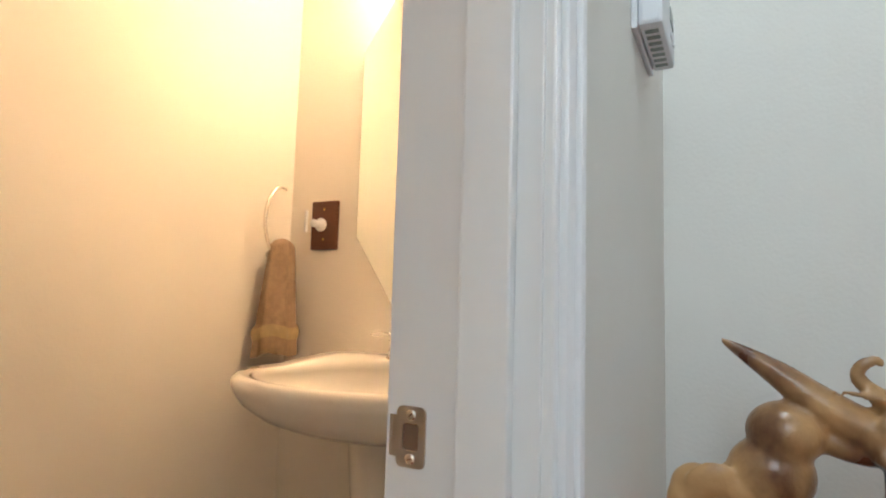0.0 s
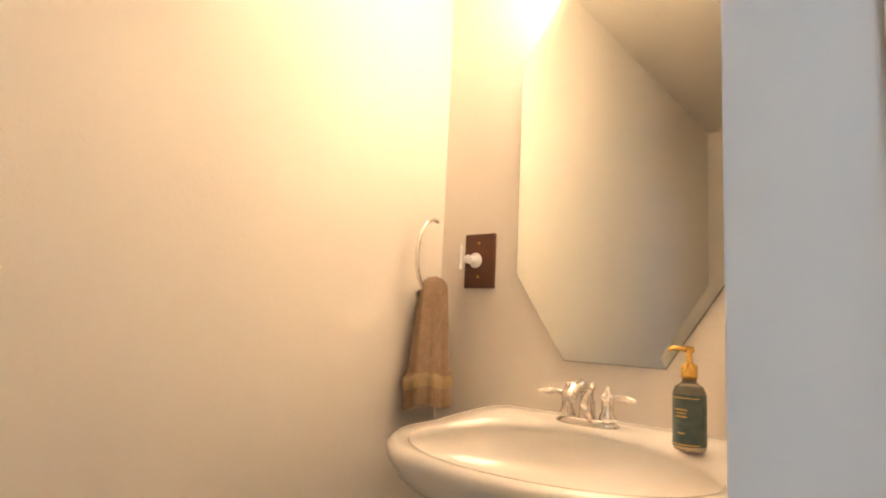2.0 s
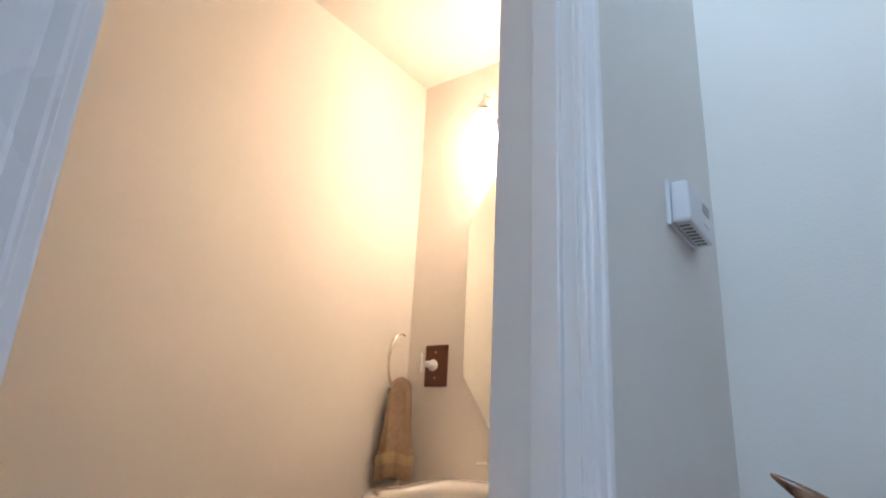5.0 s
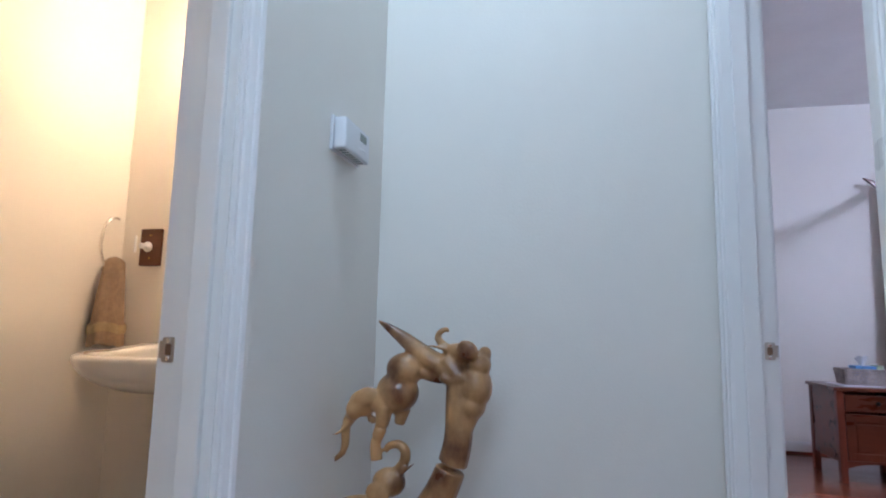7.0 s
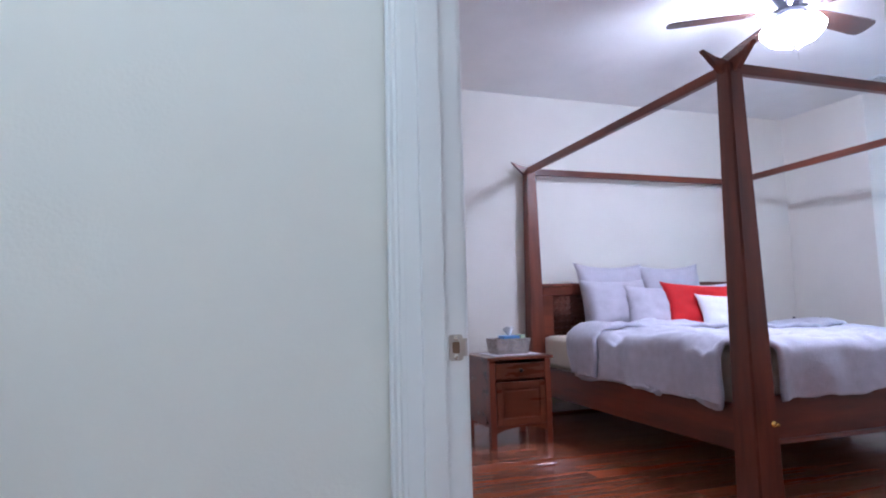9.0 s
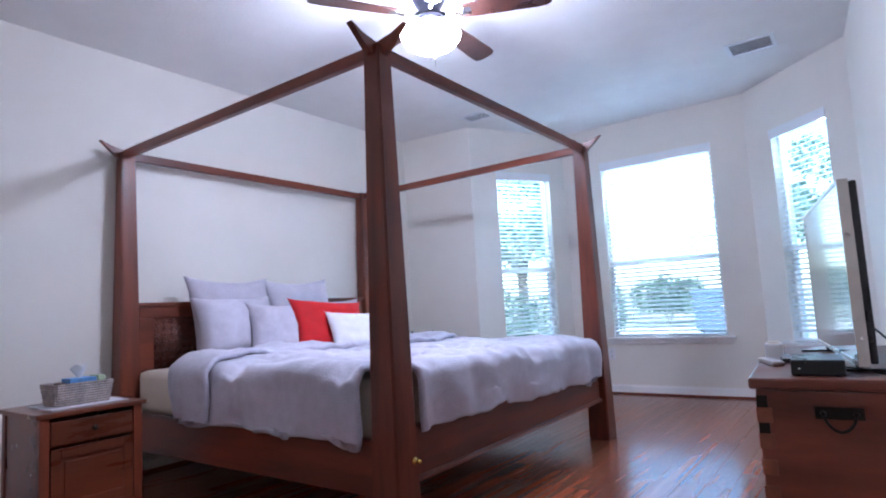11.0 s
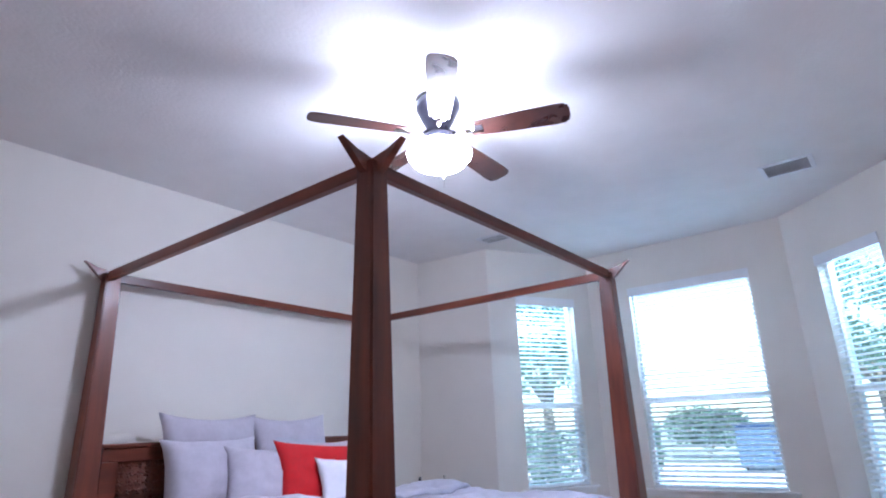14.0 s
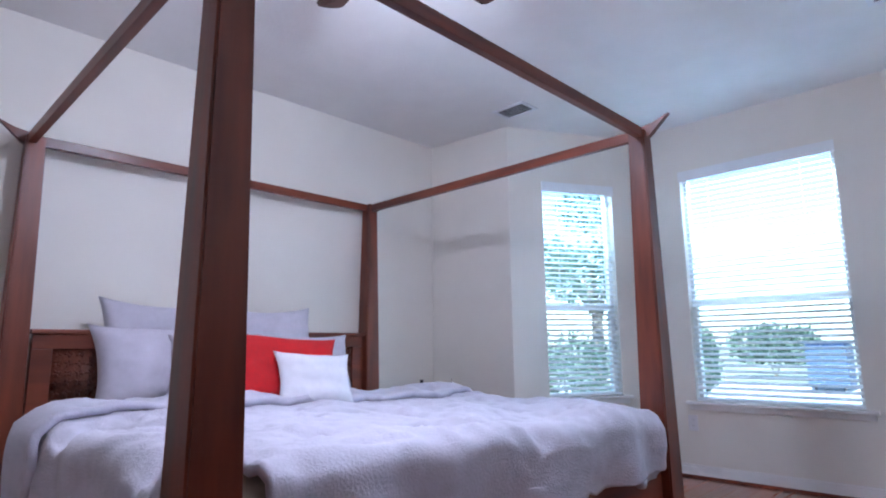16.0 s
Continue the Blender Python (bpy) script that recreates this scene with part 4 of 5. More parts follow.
for k in range(5):
    a = radians(-68 + 72 * k)
    m = Matrix.Translation((3.63, 3.02, CH - 0.20)) @ Matrix.Rotation(a, 4, "Z") @ Matrix.Rotation(radians(-12), 4, "X")
    bm = bmesh.new()
    prof = [(0.17, 0.048), (0.25, 0.056), (0.40, 0.064), (0.58, 0.070), (0.63, 0.066), (0.65, 0.050), (0.657, 0.020)]
    ring = [(x, y) for x, y in prof] + [(x, -y) for x, y in reversed(prof)]
    lo = [bm.verts.new((x, y, -0.003)) for x, y in ring]
    hi = [bm.verts.new((x, y, 0.003)) for x, y in ring]
    bm.faces.new(lo)
    bm.faces.new(hi)
    for i in range(len(ring)):
        j = (i + 1) % len(ring)
        bm.faces.new((lo[i], lo[j], hi[j], hi[i]))
    bmesh.ops.transform(bm, matrix=m, verts=bm.verts)
    part("blade", bm, BLADE, fan)
    bm = bmesh.new()
    add_tube(bm, [m @ Vector((0.05, 0, 0.012)), m @ Vector((0.11, 0, -0.008)), m @ Vector((0.17, 0, -0.008))], [0.012, 0.010, 0.012], 8)
    add_box(bm, (0.16, -0.03, -0.009), (0.23, 0.03, -0.0035), 0.002, m)
    part("blade_bracket", bm, CHROME, fan, "pale metal blade bracket", True)


def vent(x0, x1, y0, y1, z, label, along="y"):
    v = thing("ceiling_vent", ((x0 + x1) / 2, (y0 + y1) / 2, z), label, "air vent", "ceiling vents")
    bm = bmesh.new()
    for lo, hi in (((x0, y0, z - 0.008), (x1, y0 + 0.028, z)), ((x0, y1 - 0.028, z - 0.008), (x1, y1, z)), ((x0, y0 + 0.028, z - 0.008), (x0 + 0.028, y1 - 0.028, z)), ((x1 - 0.028, y0 + 0.028, z - 0.008), (x1, y1 - 0.028, z))):
        add_box(bm, lo, hi, 0.002)
    part("frame", bm, SLAT, v)
    # The ceiling has no duct; this black sheet paints the shade between the louvres.
    part("backing", box((x0 + 0.028, y0 + 0.028, z - 0.002), (x1 - 0.028, y1 - 0.028, z - 0.0005)), BLACK, v, "black sheet in place of the duct's shade")
    n = int((x1 - x0 - 0.056) / 0.021)
    for i in range(n):
        x = x0 + 0.036 + i * 0.021
        m = Matrix.Translation((x, (y0 + y1) / 2, z - 0.006)) @ Matrix.Rotation(radians(-50), 4, "Y")
        part("louvre", box((-0.005, -(y1 - y0) / 2 + 0.028, -0.0008), (0.005, (y1 - y0) / 2 - 0.028, 0.0008), 0, m), SLAT, v)


vent(5.72, 5.98, 1.60, 1.92, CH, "white louvred ceiling vent near the bay window")
vent(5.63, 5.83, 3.92, 4.20, CH, "white louvred ceiling vent near the corner")
vent(-0.55, -0.30, 0.95, 1.10, CB, "white louvred vent in the bathroom ceiling")


# ---- outlets and thermostat ----
def outlet(m, label):
    o = thing("wall_outlet", m.translation, label, "wall outlet", "wall outlets")
    part("cover_plate", box((-0.035, 0, -0.057), (0.035, 0.005, 0.057), 0.002, m), WHITE_PLASTIC, o)
    for dz in (-0.022, 0.022):
        part("socket", box((-0.016, 0.0048, dz - 0.014), (0.016, 0.0068, dz + 0.014), 0.003, m), WHITE_PLASTIC, o)
        for dx in (-0.006, 0.006):
            part("slot", box((dx - 0.001, 0.0066, dz - 0.005), (dx + 0.001, 0.0072, dz + 0.005), 0, m), BLACK, o)


outlet(frame_of(C, B)[0] @ Matrix.Translation((1.40, 0.0, 0.39)), "white double outlet under the bay window")
outlet(Matrix.Translation((2.12, 5.10, 0.36)) @ Matrix.Rotation(radians(180), 4, "Z"), "white double outlet beside the nightstand")

th = thing("thermostat", (0.121, 1.275, 1.31), "white plastic wall thermostat with a small display", "thermostat")
bm = box((0.121, 1.195, 1.272), (0.128, 1.355, 1.352), 0.002)
part("back_plate", bm, WHITE_PLASTIC, th)
bm = box((0.128, 1.20, 1.276), (0.157, 1.35, 1.348), 0.006)
part("case", bm, WHITE_PLASTIC, th)
part("display", box((0.1565, 1.285, 1.318), (0.158, 1.325, 1.337), 0.0005), LCD, th, "grey-green display")
for i in range(3):
    part("button", box((0.1565, 1.285 + i * 0.015, 1.296), (0.159, 1.295 + i * 0.015, 1.302), 0.001), WHITE_PLASTIC, th)
bm = bmesh.new()
for i in range(7):
    add_box(bm, (0.134, 1.215 + i * 0.018, 1.2755), (0.150, 1.225 + i * 0.018, 1.2765))
part("vent_slots", bm, LCD, th, "dark vent slots underneath")

# ---- carved elephants ----
bm = bmesh.new()
SX, SZ, SY = 0.00144, 0.0014, 1.40


def el(px, py, y=0.0):
    return Vector((0.20 + (px - 690) * SX, SY + y, 0.905 - (py - 570) * SZ))


def blob(c, r, tilt=0):
    v = bmesh.ops.create_icosphere(bm, subdivisions=3, radius=1)["verts"]
    bmesh.ops.transform(bm, verts=v, matrix=Matrix.Translation(c) @ Matrix.Rotation(radians(tilt), 4, "Y") @ Matrix.Diagonal((*r, 1)))


def limb(points, radii):
    pts, rad = [], []
    for i in range(len(points) - 1):
        for k in range(6):
            t = k / 6
            p0, p1, p2, p3 = points[max(i - 1, 0)], points[i], points[i + 1], points[min(i + 2, len(points) - 1)]
            pts.append(0.5 * ((2 * p1) + (p2 - p0) * t + (2 * p0 - 5 * p1 + 4 * p2 - p3) * t * t + (3 * p1 - p0 - 3 * p2 + p3) * t ** 3))
            rad.append(radii[i] * (1 - t) + radii[i + 1] * t)
    pts.append(points[-1])
    rad.append(radii[-1])
    add_tube(bm, pts, rad, 12)


limb([el(650, 1205), el(680, 1080), el(720, 960), el(765, 890), el(796, 830), el(814, 770), el(816, 710), el(812, 660), el(790, 632)], [0.060, 0.055, 0.048, 0.042, 0.037, 0.034, 0.033, 0.030, 0.026])
limb([el(815, 665), el(785, 645), el(752, 625), el(722, 602), el(695, 584), el(673, 570)], [0.027, 0.026, 0.024, 0.018, 0.011, 0.002])
limb([el(752, 655), el(785, 662), el(825, 655)], [0.016, 0.017, 0.014])
limb([el(735, 640), el(722, 660), el(712, 690)], [0.030, 0.036, 0.040])
blob(el(724, 652), (0.046, 0.040, 0.040))
blob(el(712, 690), (0.052, 0.042, 0.048))
blob(el(690, 706), (0.040, 0.036, 0.034))
blob(el(652, 712), (0.034, 0.032, 0.032))
blob(el(664, 698, -0.028), (0.032, 0.008, 0.022), -20)
blob(el(640, 722, -0.01), (0.020, 0.022, 0.026))
limb([el(636, 730), el(624, 752), el(624, 780), el(619, 797), el(604, 810)], [0.017, 0.012, 0.010, 0.008, 0.005])
limb([el(632, 742, -0.01), el(618, 760, -0.018), el(602, 766, -0.022)], [0.006, 0.004, 0.001])
limb([el(694, 715, -0.015), el(690, 745, -0.015), el(680, 775, -0.012), el(683, 802, -0.012)], [0.022, 0.016, 0.013, 0.015])
limb([el(668, 735, 0.015), el(664, 745, 0.015)], [0.014, 0.010])
limb([el(720, 718, 0.012), el(714, 745, 0.01)], [0.020, 0.012])
blob(el(842, 676), (0.040, 0.038, 0.050))
blob(el(836, 706), (0.034, 0.034, 0.034))
blob(el(848, 640), (0.028, 0.030, 0.030))
blob(el(816, 622), (0.034, 0.026, 0.022), 20)
blob(el(832, 616, -0.028), (0.028, 0.007, 0.022), 30)
blob(el(856, 622, 0.005), (0.016, 0.016, 0.018))
limb([el(800, 620), el(786, 608), el(778, 598), el(782, 588), el(792, 583), el(796, 588)], [0.014, 0.010, 0.0085, 0.008, 0.006, 0.004])
limb([el(795, 616, -0.01), el(775, 612, -0.014), el(760, 609, -0.016)], [0.005, 0.004, 0.001])
limb([el(838, 715), el(828, 745), el(820, 770)], [0.022, 0.016, 0.013])
limb([el(826, 660, -0.02), el(806, 668, -0.02), el(788, 660, -0.02)], [0.014, 0.012, 0.010])
blob(el(702, 838), (0.040, 0.034, 0.034))
blob(el(690, 852, -0.03), (0.030, 0.008, 0.026), 20)
limb([el(715, 822), el(726, 806), el(728, 786), el(716, 776), el(700, 780), el(694, 790)], [0.016, 0.013, 0.012, 0.011, 0.009, 0.006])
limb([el(718, 826, -0.01), el(735, 812, -0.014), el(752, 798, -0.016)], [0.006, 0.004, 0.001])
blob(el(650, 895), (0.075, 0.05, 0.045), -10)
blob(el(610, 950), (0.05, 0.045, 0.06))
limb([el(620, 960), el(622, 1060), el(618, 1200)], [0.026, 0.022, 0.026])
blob(el(650, 1218), (0.13, 0.085, 0.030))
bmesh.ops.transform(bm, verts=bm.verts, matrix=Matrix.Translation((0.62, 0.17, 0.894)) @ Matrix.Scale(0.925, 4) @ Matrix.Translation((-0.62, -0.17, -0.894)))
st = part("wood_carving", bm, CARVING, None, "polished driftwood carving of climbing elephants standing in the hall corner", True, "sculpture")
mod = st.modifiers.new("fuse", "REMESH")
mod.mode, mod.voxel_size, mod.use_smooth_shade = "VOXEL", 0.0036, True
mod = st.modifiers.new("soften", "SMOOTH")
mod.iterations = 3

# ---- bathroom ----
MC = -0.335
mir = thing("wall_mirror", (MC, 1.575, 1.32), "octagonal wall mirror with slanted glass edges above the washbasin", "mirror")


def octo(inset, y):
    hw, cw = 0.198 - inset, 0.092 - inset * 0.4
    zt, zu, zl, zb = 1.668 - inset, 1.510 - inset * 0.4, 1.084 + inset * 0.4, 0.924 + inset
    return [(MC - cw, y, zt), (MC + cw, y, zt), (MC + hw, y, zu), (MC + hw, y, zl), (MC + cw, y, zb), (MC - cw, y, zb), (MC - hw, y, zl), (MC - hw, y, zu)]


bm = bmesh.new()
r0 = [bm.verts.new(p) for p in octo(0.0, 1.5745)]
r1 = [bm.verts.new(p) for p in octo(0.018, 1.5734)]
bm.faces.new(r1)
for i in range(8):
    j = (i + 1) % 8
    bm.faces.new((r0[i], r0[j], r1[j], r1[i]))
part("mirror_glass", bm, MIRROR, mir)
bm = bmesh.new()
r0 = [bm.verts.new(p) for p in octo(-0.0008, 1.5748)]
r1 = [bm.verts.new(p) for p in octo(-0.0008, 1.5798)]
bm.faces.new(r0)
bm.faces.new(r1)
for i in range(8):
    j = (i + 1) % 8
    bm.faces.new((r0[i], r0[j], r1[j], r1[i]))
part("mirror_back", bm, MIRROR_EDGE, mir)
part("clip", box((-0.342, 1.566, 1.654), (-0.296, 1.5795, 1.672), 0.001), STEEL, mir)

LX = -0.302
vl = thing("vanity_light", (LX, 1.58, 1.80), "nickel three-light vanity fixture with glowing glass shades", "wall lamp")
part("wall_plate", box((LX - 0.055, 1.567, 1.765), (LX + 0.055, 1.5795, 1.862), 0.005), CHROME, vl)
part("plate_rim", box((LX - 0.048, 1.562, 1.772), (LX + 0.048, 1.5669, 1.855), 0.002), CHROME, vl)
part("bar", tube([(LX - 0.135, 1.535, 1.800), (LX + 0.135, 1.535, 1.800)], 0.007, 12), CHROME, vl, smooth=True)
for dx in (-0.130, 0, 0.130):
    x = LX + dx
    part("arm", tube([(x, 1.562, 1.795), (x, 1.545, 1.786), (x, 1.520, 1.790), (x, 1.500, 1.806), (x, 1.488, 1.822)], 0.0055, 8), CHROME, vl, smooth=True)
    part("scroll", tube([(x + 0.016 * math.cos(a), 1.487, 1.842 + 0.010 * math.sin(a)) for a in [radians(-150 + 20 * k) for k in range(14)]], 0.0028, 8), CHROME, vl, smooth=True)
    part("holder", lathe([(0.002, 0.050), (0.005, 0.046), (0.003, 0.038), (0.006, 0.028), (0.011, 0.020), (0.024, 0.0), (0.026, -0.014), (0.018, -0.016)], (x, 1.485, 1.816), 24), CHROME, vl, smooth=True)
    part("shade", lathe([(0.020, 0), (0.028, -0.012), (0.034, -0.04), (0.037, -0.058), (0.045, -0.078), (0.034, -0.079), (0.01, -0.065)], (x, 1.485, 1.799), 28), VANITY, vl, "glowing frosted glass shade", True)

sw = thing("dimmer_switch", (-0.64, 1.58, 1.135), "walnut switch plate with a white dimmer knob", "light switch")
part("plate", box((-0.660, 1.570, 1.056), (-0.586, 1.5795, 1.170), 0.003), PLATE_WOOD, sw)
rx = Matrix.Translation((-0.630, 1.570, 1.114)) @ Matrix.Rotation(radians(90), 4, "X")
part("knob", lathe([(0.015, 0), (0.016, 0.003), (0.012, 0.006), (0.007, 0.012), (0.006, 0.020), (0.009, 0.024), (0.009, 0.030), (0.002, 0.031)], (0, 0, 0), 24, m=rx), WHITE_PLASTIC, sw, smooth=True)
part("lever", box((-0.644, 1.526, 1.092), (-0.639, 1.534, 1.142), 0.002), WHITE_PLASTIC, sw)
for z in (1.080, 1.150):
    part("screw", lathe([(0.003, 0), (0.002, 0.001)], (0, 0, 0), 10, m=Matrix.Translation((-0.624, 1.570, z)) @ Matrix.Rotation(radians(90), 4, "X")), GOLD, sw)

ring = thing("towel_ring", (-0.73, 1.48, 1.16), "curved nickel towel ring fixed to the wall", "towel ring")
pts = []
for k in range(25):
    a = radians(75 + 170 * k / 24)
    pts.append((-0.690, 1.500 + 0.048 * math.cos(a), 1.114 + 0.078 * math.sin(a)))
part("ring", tube(pts, 0.0042, 10), CHROME, ring, smooth=True)
part("post", tube([(-0.729, 1.510, 1.040), (-0.692, 1.505, 1.036)], [0.009, 0.005], 12), CHROME, ring, smooth=True)
# towel hung in the ring: gathered at the top, with a deep fold down the front


def towel_point(a, t, swell=1.0):
    w = 0.031 + 0.030 * t ** 0.7
    d = 0.017 + 0.016 * t
    groove = 1 - 0.42 * math.exp(-((a - 1.25) / 0.22) ** 2) * (1 - 0.5 * t) - 0.16 * math.exp(-((a - 2.2) / 0.2) ** 2) * t
    fold = groove * (1 + 0.07 * math.sin(7 * a + 2.2 * t) * (0.3 + 0.7 * t)) * swell
    top = min(1.0, (t * 16) ** 0.4) if t < 0.0625 else 1.0
    cuff = 1 + 0.10 * math.exp(-((t - 0.80) / 0.05) ** 2) - 0.05 * math.exp(-((t - 0.73) / 0.02) ** 2)
    x = -0.686 + d * fold * cuff * math.sin(a) * top
    y = 1.500 + 0.008 * (1 - t) + w * fold * cuff * math.cos(a) * (0.15 + 0.85 * top)
    z = 1.076 - 0.258 * t + 0.006 * math.sin(3 * a + 1) * t
    return (x, y, z)


def towel_sheet(t0, t1, nv, swell):
    bm = bmesh.new()
    nu = 96
    rows = [[bm.verts.new(towel_point(2 * math.pi * i / nu, t0 + (t1 - t0) * j / nv, swell)) for j in range(nv + 1)] for i in range(nu)]
    for i in range(nu):
        for j in range(nv):
            bm.faces.new((rows[i][j], rows[(i + 1) % nu][j], rows[(i + 1) % nu][j + 1], rows[i][j + 1]))
    return bm


tw = thing("hand_towel", (-0.693, 1.47, 1.0), "taupe terry hand towel with a gold band hanging from the ring", "towel")
part("cloth", towel_sheet(0.0, 1.0, 60, 1.0), TOWEL, tw, smooth=True)
part("band", towel_sheet(0.76, 0.86, 8, 1.03), TOWEL_BAND, tw, "woven gold band", True)

sink = thing("pedestal_sink", (-0.37, 1.38, 0), "white porcelain pedestal washbasin", "sink")
bm = bmesh.new()
SC = Vector((-0.345, 1.365, 0))
prof = [(0.30, 0.800, 0), (0.298, 0.814, 0), (0.285, 0.821, 0), (0.262, 0.818, 0), (0.250, 0.806, 0.4), (0.235, 0.775, 0.7), (0.19, 0.757, 1), (0.10, 0.742, 1), (0.02, 0.737, 1)]
outer = [(0.30, 0.804), (0.295, 0.792), (0.278, 0.772), (0.240, 0.750), (0.18, 0.733), (0.10, 0.724), (0.06, 0.722)]
N = 64


def sink_ring(r, z, inner):
    out = []
    for k in range(N):
        a = 2 * math.pi * k / N
        s = math.sin(a)
        ry = 0.205 / 0.30
        y = SC.y + r * ry * s
        if s > 0:
            y = SC.y + (min(1.579, SC.y + r * ry * s * 1.03) - SC.y)
            if not inner:
                y = SC.y + r / 0.30 * 0.2235 * min(1.0, s * 1.9)
        x = SC.x + 0.018 + r * 0.915 * math.cos(a) * (1 if (s < 0 or inner) else 1 - 0.10 * max(0, s - 0.6))
        if inner:
            y = SC.y - 0.025 + r * 0.60 * s
        lift = 0.018 * max(0.0, min(1.0, (y - 1.40) / 0.14)) if z > 0.795 else 0.0
        out.append(bm.verts.new((x, y, z - 0.010 + lift)))
    return out


rings = [sink_ring(r, z, False) for r, z in reversed(outer)] + [sink_ring(r, z, q > 0) for r, z, q in prof[1:4]]
rings += [sink_ring(0.245, 0.817, True)] + [sink_ring(r, z, True) for r, z, q in prof[4:]]
for a, b in zip(rings, rings[1:]):
    for k in range(N):
        bm.faces.new((a[k], a[(k + 1) % N], b[(k + 1) % N], b[k]))
bm.faces.new(rings[0])
bm.faces.new(rings[-1])
part("basin", bm, PORCELAIN, sink, smooth=True)
part("pedestal", lathe([(0.105, 0), (0.10, 0.03), (0.078, 0.06), (0.070, 0.30), (0.072, 0.55), (0.085, 0.718)], (-0.355, 1.46, 0), 40, 1.0, 0.85), PORCELAIN, sink, smooth=True)
part("drain", lathe([(0.02, 0), (0.018, 0.003), (0.002, 0.002)], (-0.345, 1.33, 0.7285), 20), CHROME, sink, smooth=True)
fa = thing("faucet", (-0.37, 1.52, 0.82), "polished nickel centre-set faucet with two lever handles", "faucet")
FX, FY, FZ = -0.345, 1.530, 0.819
part("base", lathe([(0.078, 0), (0.078, 0.010), (0.070, 0.016), (0.062, 0.020), (0.03, 0.022)], (FX, FY, FZ), 36, 1.0, 0.36), CHROME, fa, smooth=True)
part("spout", tube([(FX, FY, FZ + 0.018), (FX, FY, FZ + 0.055), (FX, FY - 0.012, FZ + 0.083), (FX, FY - 0.040, FZ + 0.096), (FX, FY - 0.070, FZ + 0.090), (FX, FY - 0.088, FZ + 0.070), (FX, FY - 0.090, FZ + 0.062)], [0.020, 0.018, 0.016, 0.015, 0.0145, 0.014, 0.015], 18), CHROME, fa, smooth=True)
part("lift_rod", lathe([(0.003, 0), (0.003, 0.05), (0.007, 0.055), (0.006, 0.066), (0.001, 0.07)], (FX + 0.005, FY + 0.018, FZ + 0.03), 14), CHROME, fa, smooth=True)
for sgn in (-1, 1):
    hx = FX + sgn * 0.050
    hd = part("handle", lathe([(0.020, 0), (0.019, 0.012), (0.014, 0.020), (0.014, 0.045), (0.017, 0.050), (0.013, 0.060), (0.006, 0.066), (0.007, 0.072), (0.002, 0.078)], (hx, FY, FZ + 0.018), 24), CHROME, fa, smooth=True)
    part("lever", tube([(hx, FY, FZ + 0.070), (hx + sgn * 0.025, FY - 0.006, FZ + 0.074), (hx + sgn * 0.045, FY - 0.010, FZ + 0.072), (hx + sgn * 0.066, FY - 0.013, FZ + 0.072), (hx + sgn * 0.074, FY - 0.015, FZ + 0.072)], [0.006, 0.0055, 0.009, 0.005, 0.002], 12), CHROME, hd, smooth=True)
for ob in fa.children_recursive:
    if ob.data.users == 1:
        ob.data.transform(Matrix.Translation((-0.010 * K, 0.010 * K, 0.0)) @ Matrix.Scale(0.73, 4))
STRETCH = Matrix.Translation((-0.176, 1.472, 0.822)) @ Matrix.Scale(0.80, 4) @ Matrix.Translation((0.165, -1.475, -0.8195))
so = thing("soap_bottle", (-0.175, 1.475, 0.82), "clear soap bottle with a gold pump and dark teal label", "soap dispenser")
part("bottle", lathe([(0.026, 0), (0.028, 0.005), (0.028, 0.098), (0.024, 0.108), (0.013, 0.116), (0.012, 0.122), (0.002, 0.1225)], (-0.165, 1.475, 0.8195), 28), clear, so, smooth=True)
bm = lathe([(0.0286, 0.008), (0.0286, 0.095)], (-0.165, 1.475, 0.8195), 28)
bmesh.ops.delete(bm, geom=[f for f in bm.faces if len(f.verts) > 4], context="FACES_ONLY")
part("label", bm, LABEL, so, "dark patterned label", True)
bm = bmesh.new()
for z in (0.011, 0.090):
    add_tube(bm, [(-0.165 + 0.0289 * math.cos(radians(a)), 1.475 + 0.0289 * math.sin(radians(a)), 0.8195 + z) for a in range(190, 330, 10)], 0.0007, 5)
for k, (z, w) in enumerate(((0.070, 26), (0.064, 18), (0.058, 22), (0.030, 12))):
    add_tube(bm, [(-0.165 + 0.0289 * math.cos(radians(a)), 1.475 + 0.0289 * math.sin(radians(a)), 0.8195 + z) for a in range(258 - w, 259 + w, 6)], 0.0010, 5)
part("label_print", bm, GOLD, so, "gold lines and bars of print")
part("pump", lathe([(0.014, 0), (0.014, 0.024), (0.006, 0.026), (0.005, 0.045), (0.009, 0.047), (0.009, 0.054), (0.002, 0.055)], (-0.165, 1.475, 0.942), 20), GOLD, so, "gold pump", True)
part("nozzle", tube([(-0.160, 1.478, 0.993), (-0.185, 1.455, 0.995), (-0.193, 1.448, 0.991)], [0.006, 0.0045, 0.003], 10), GOLD, so, smooth=True)
STRETCH = Matrix.Identity(4)
part("supply_hose", tube([(-0.27, 1.57, 0.30), (-0.275, 1.53, 0.45), (-0.29, 1.50, 0.60), (-0.30, 1.49, 0.69)], 0.006, 8), STEEL, None, "braided steel supply hose under the basin", True, "hose")

# ---- outdoors ----
part("ground", outline([(7.6, -300), (400, -300), (400, 300), (7.6, 300)], -0.55, -0.30), GRASS, None, "pale green lawn reaching the horizon", kind="structure")
part("pavement", outline([(13, -60), (24, -60), (24, 60), (13, 60)], -0.299, -0.28), PAVE, None, "pale concrete drive across the lawn", kind="structure")


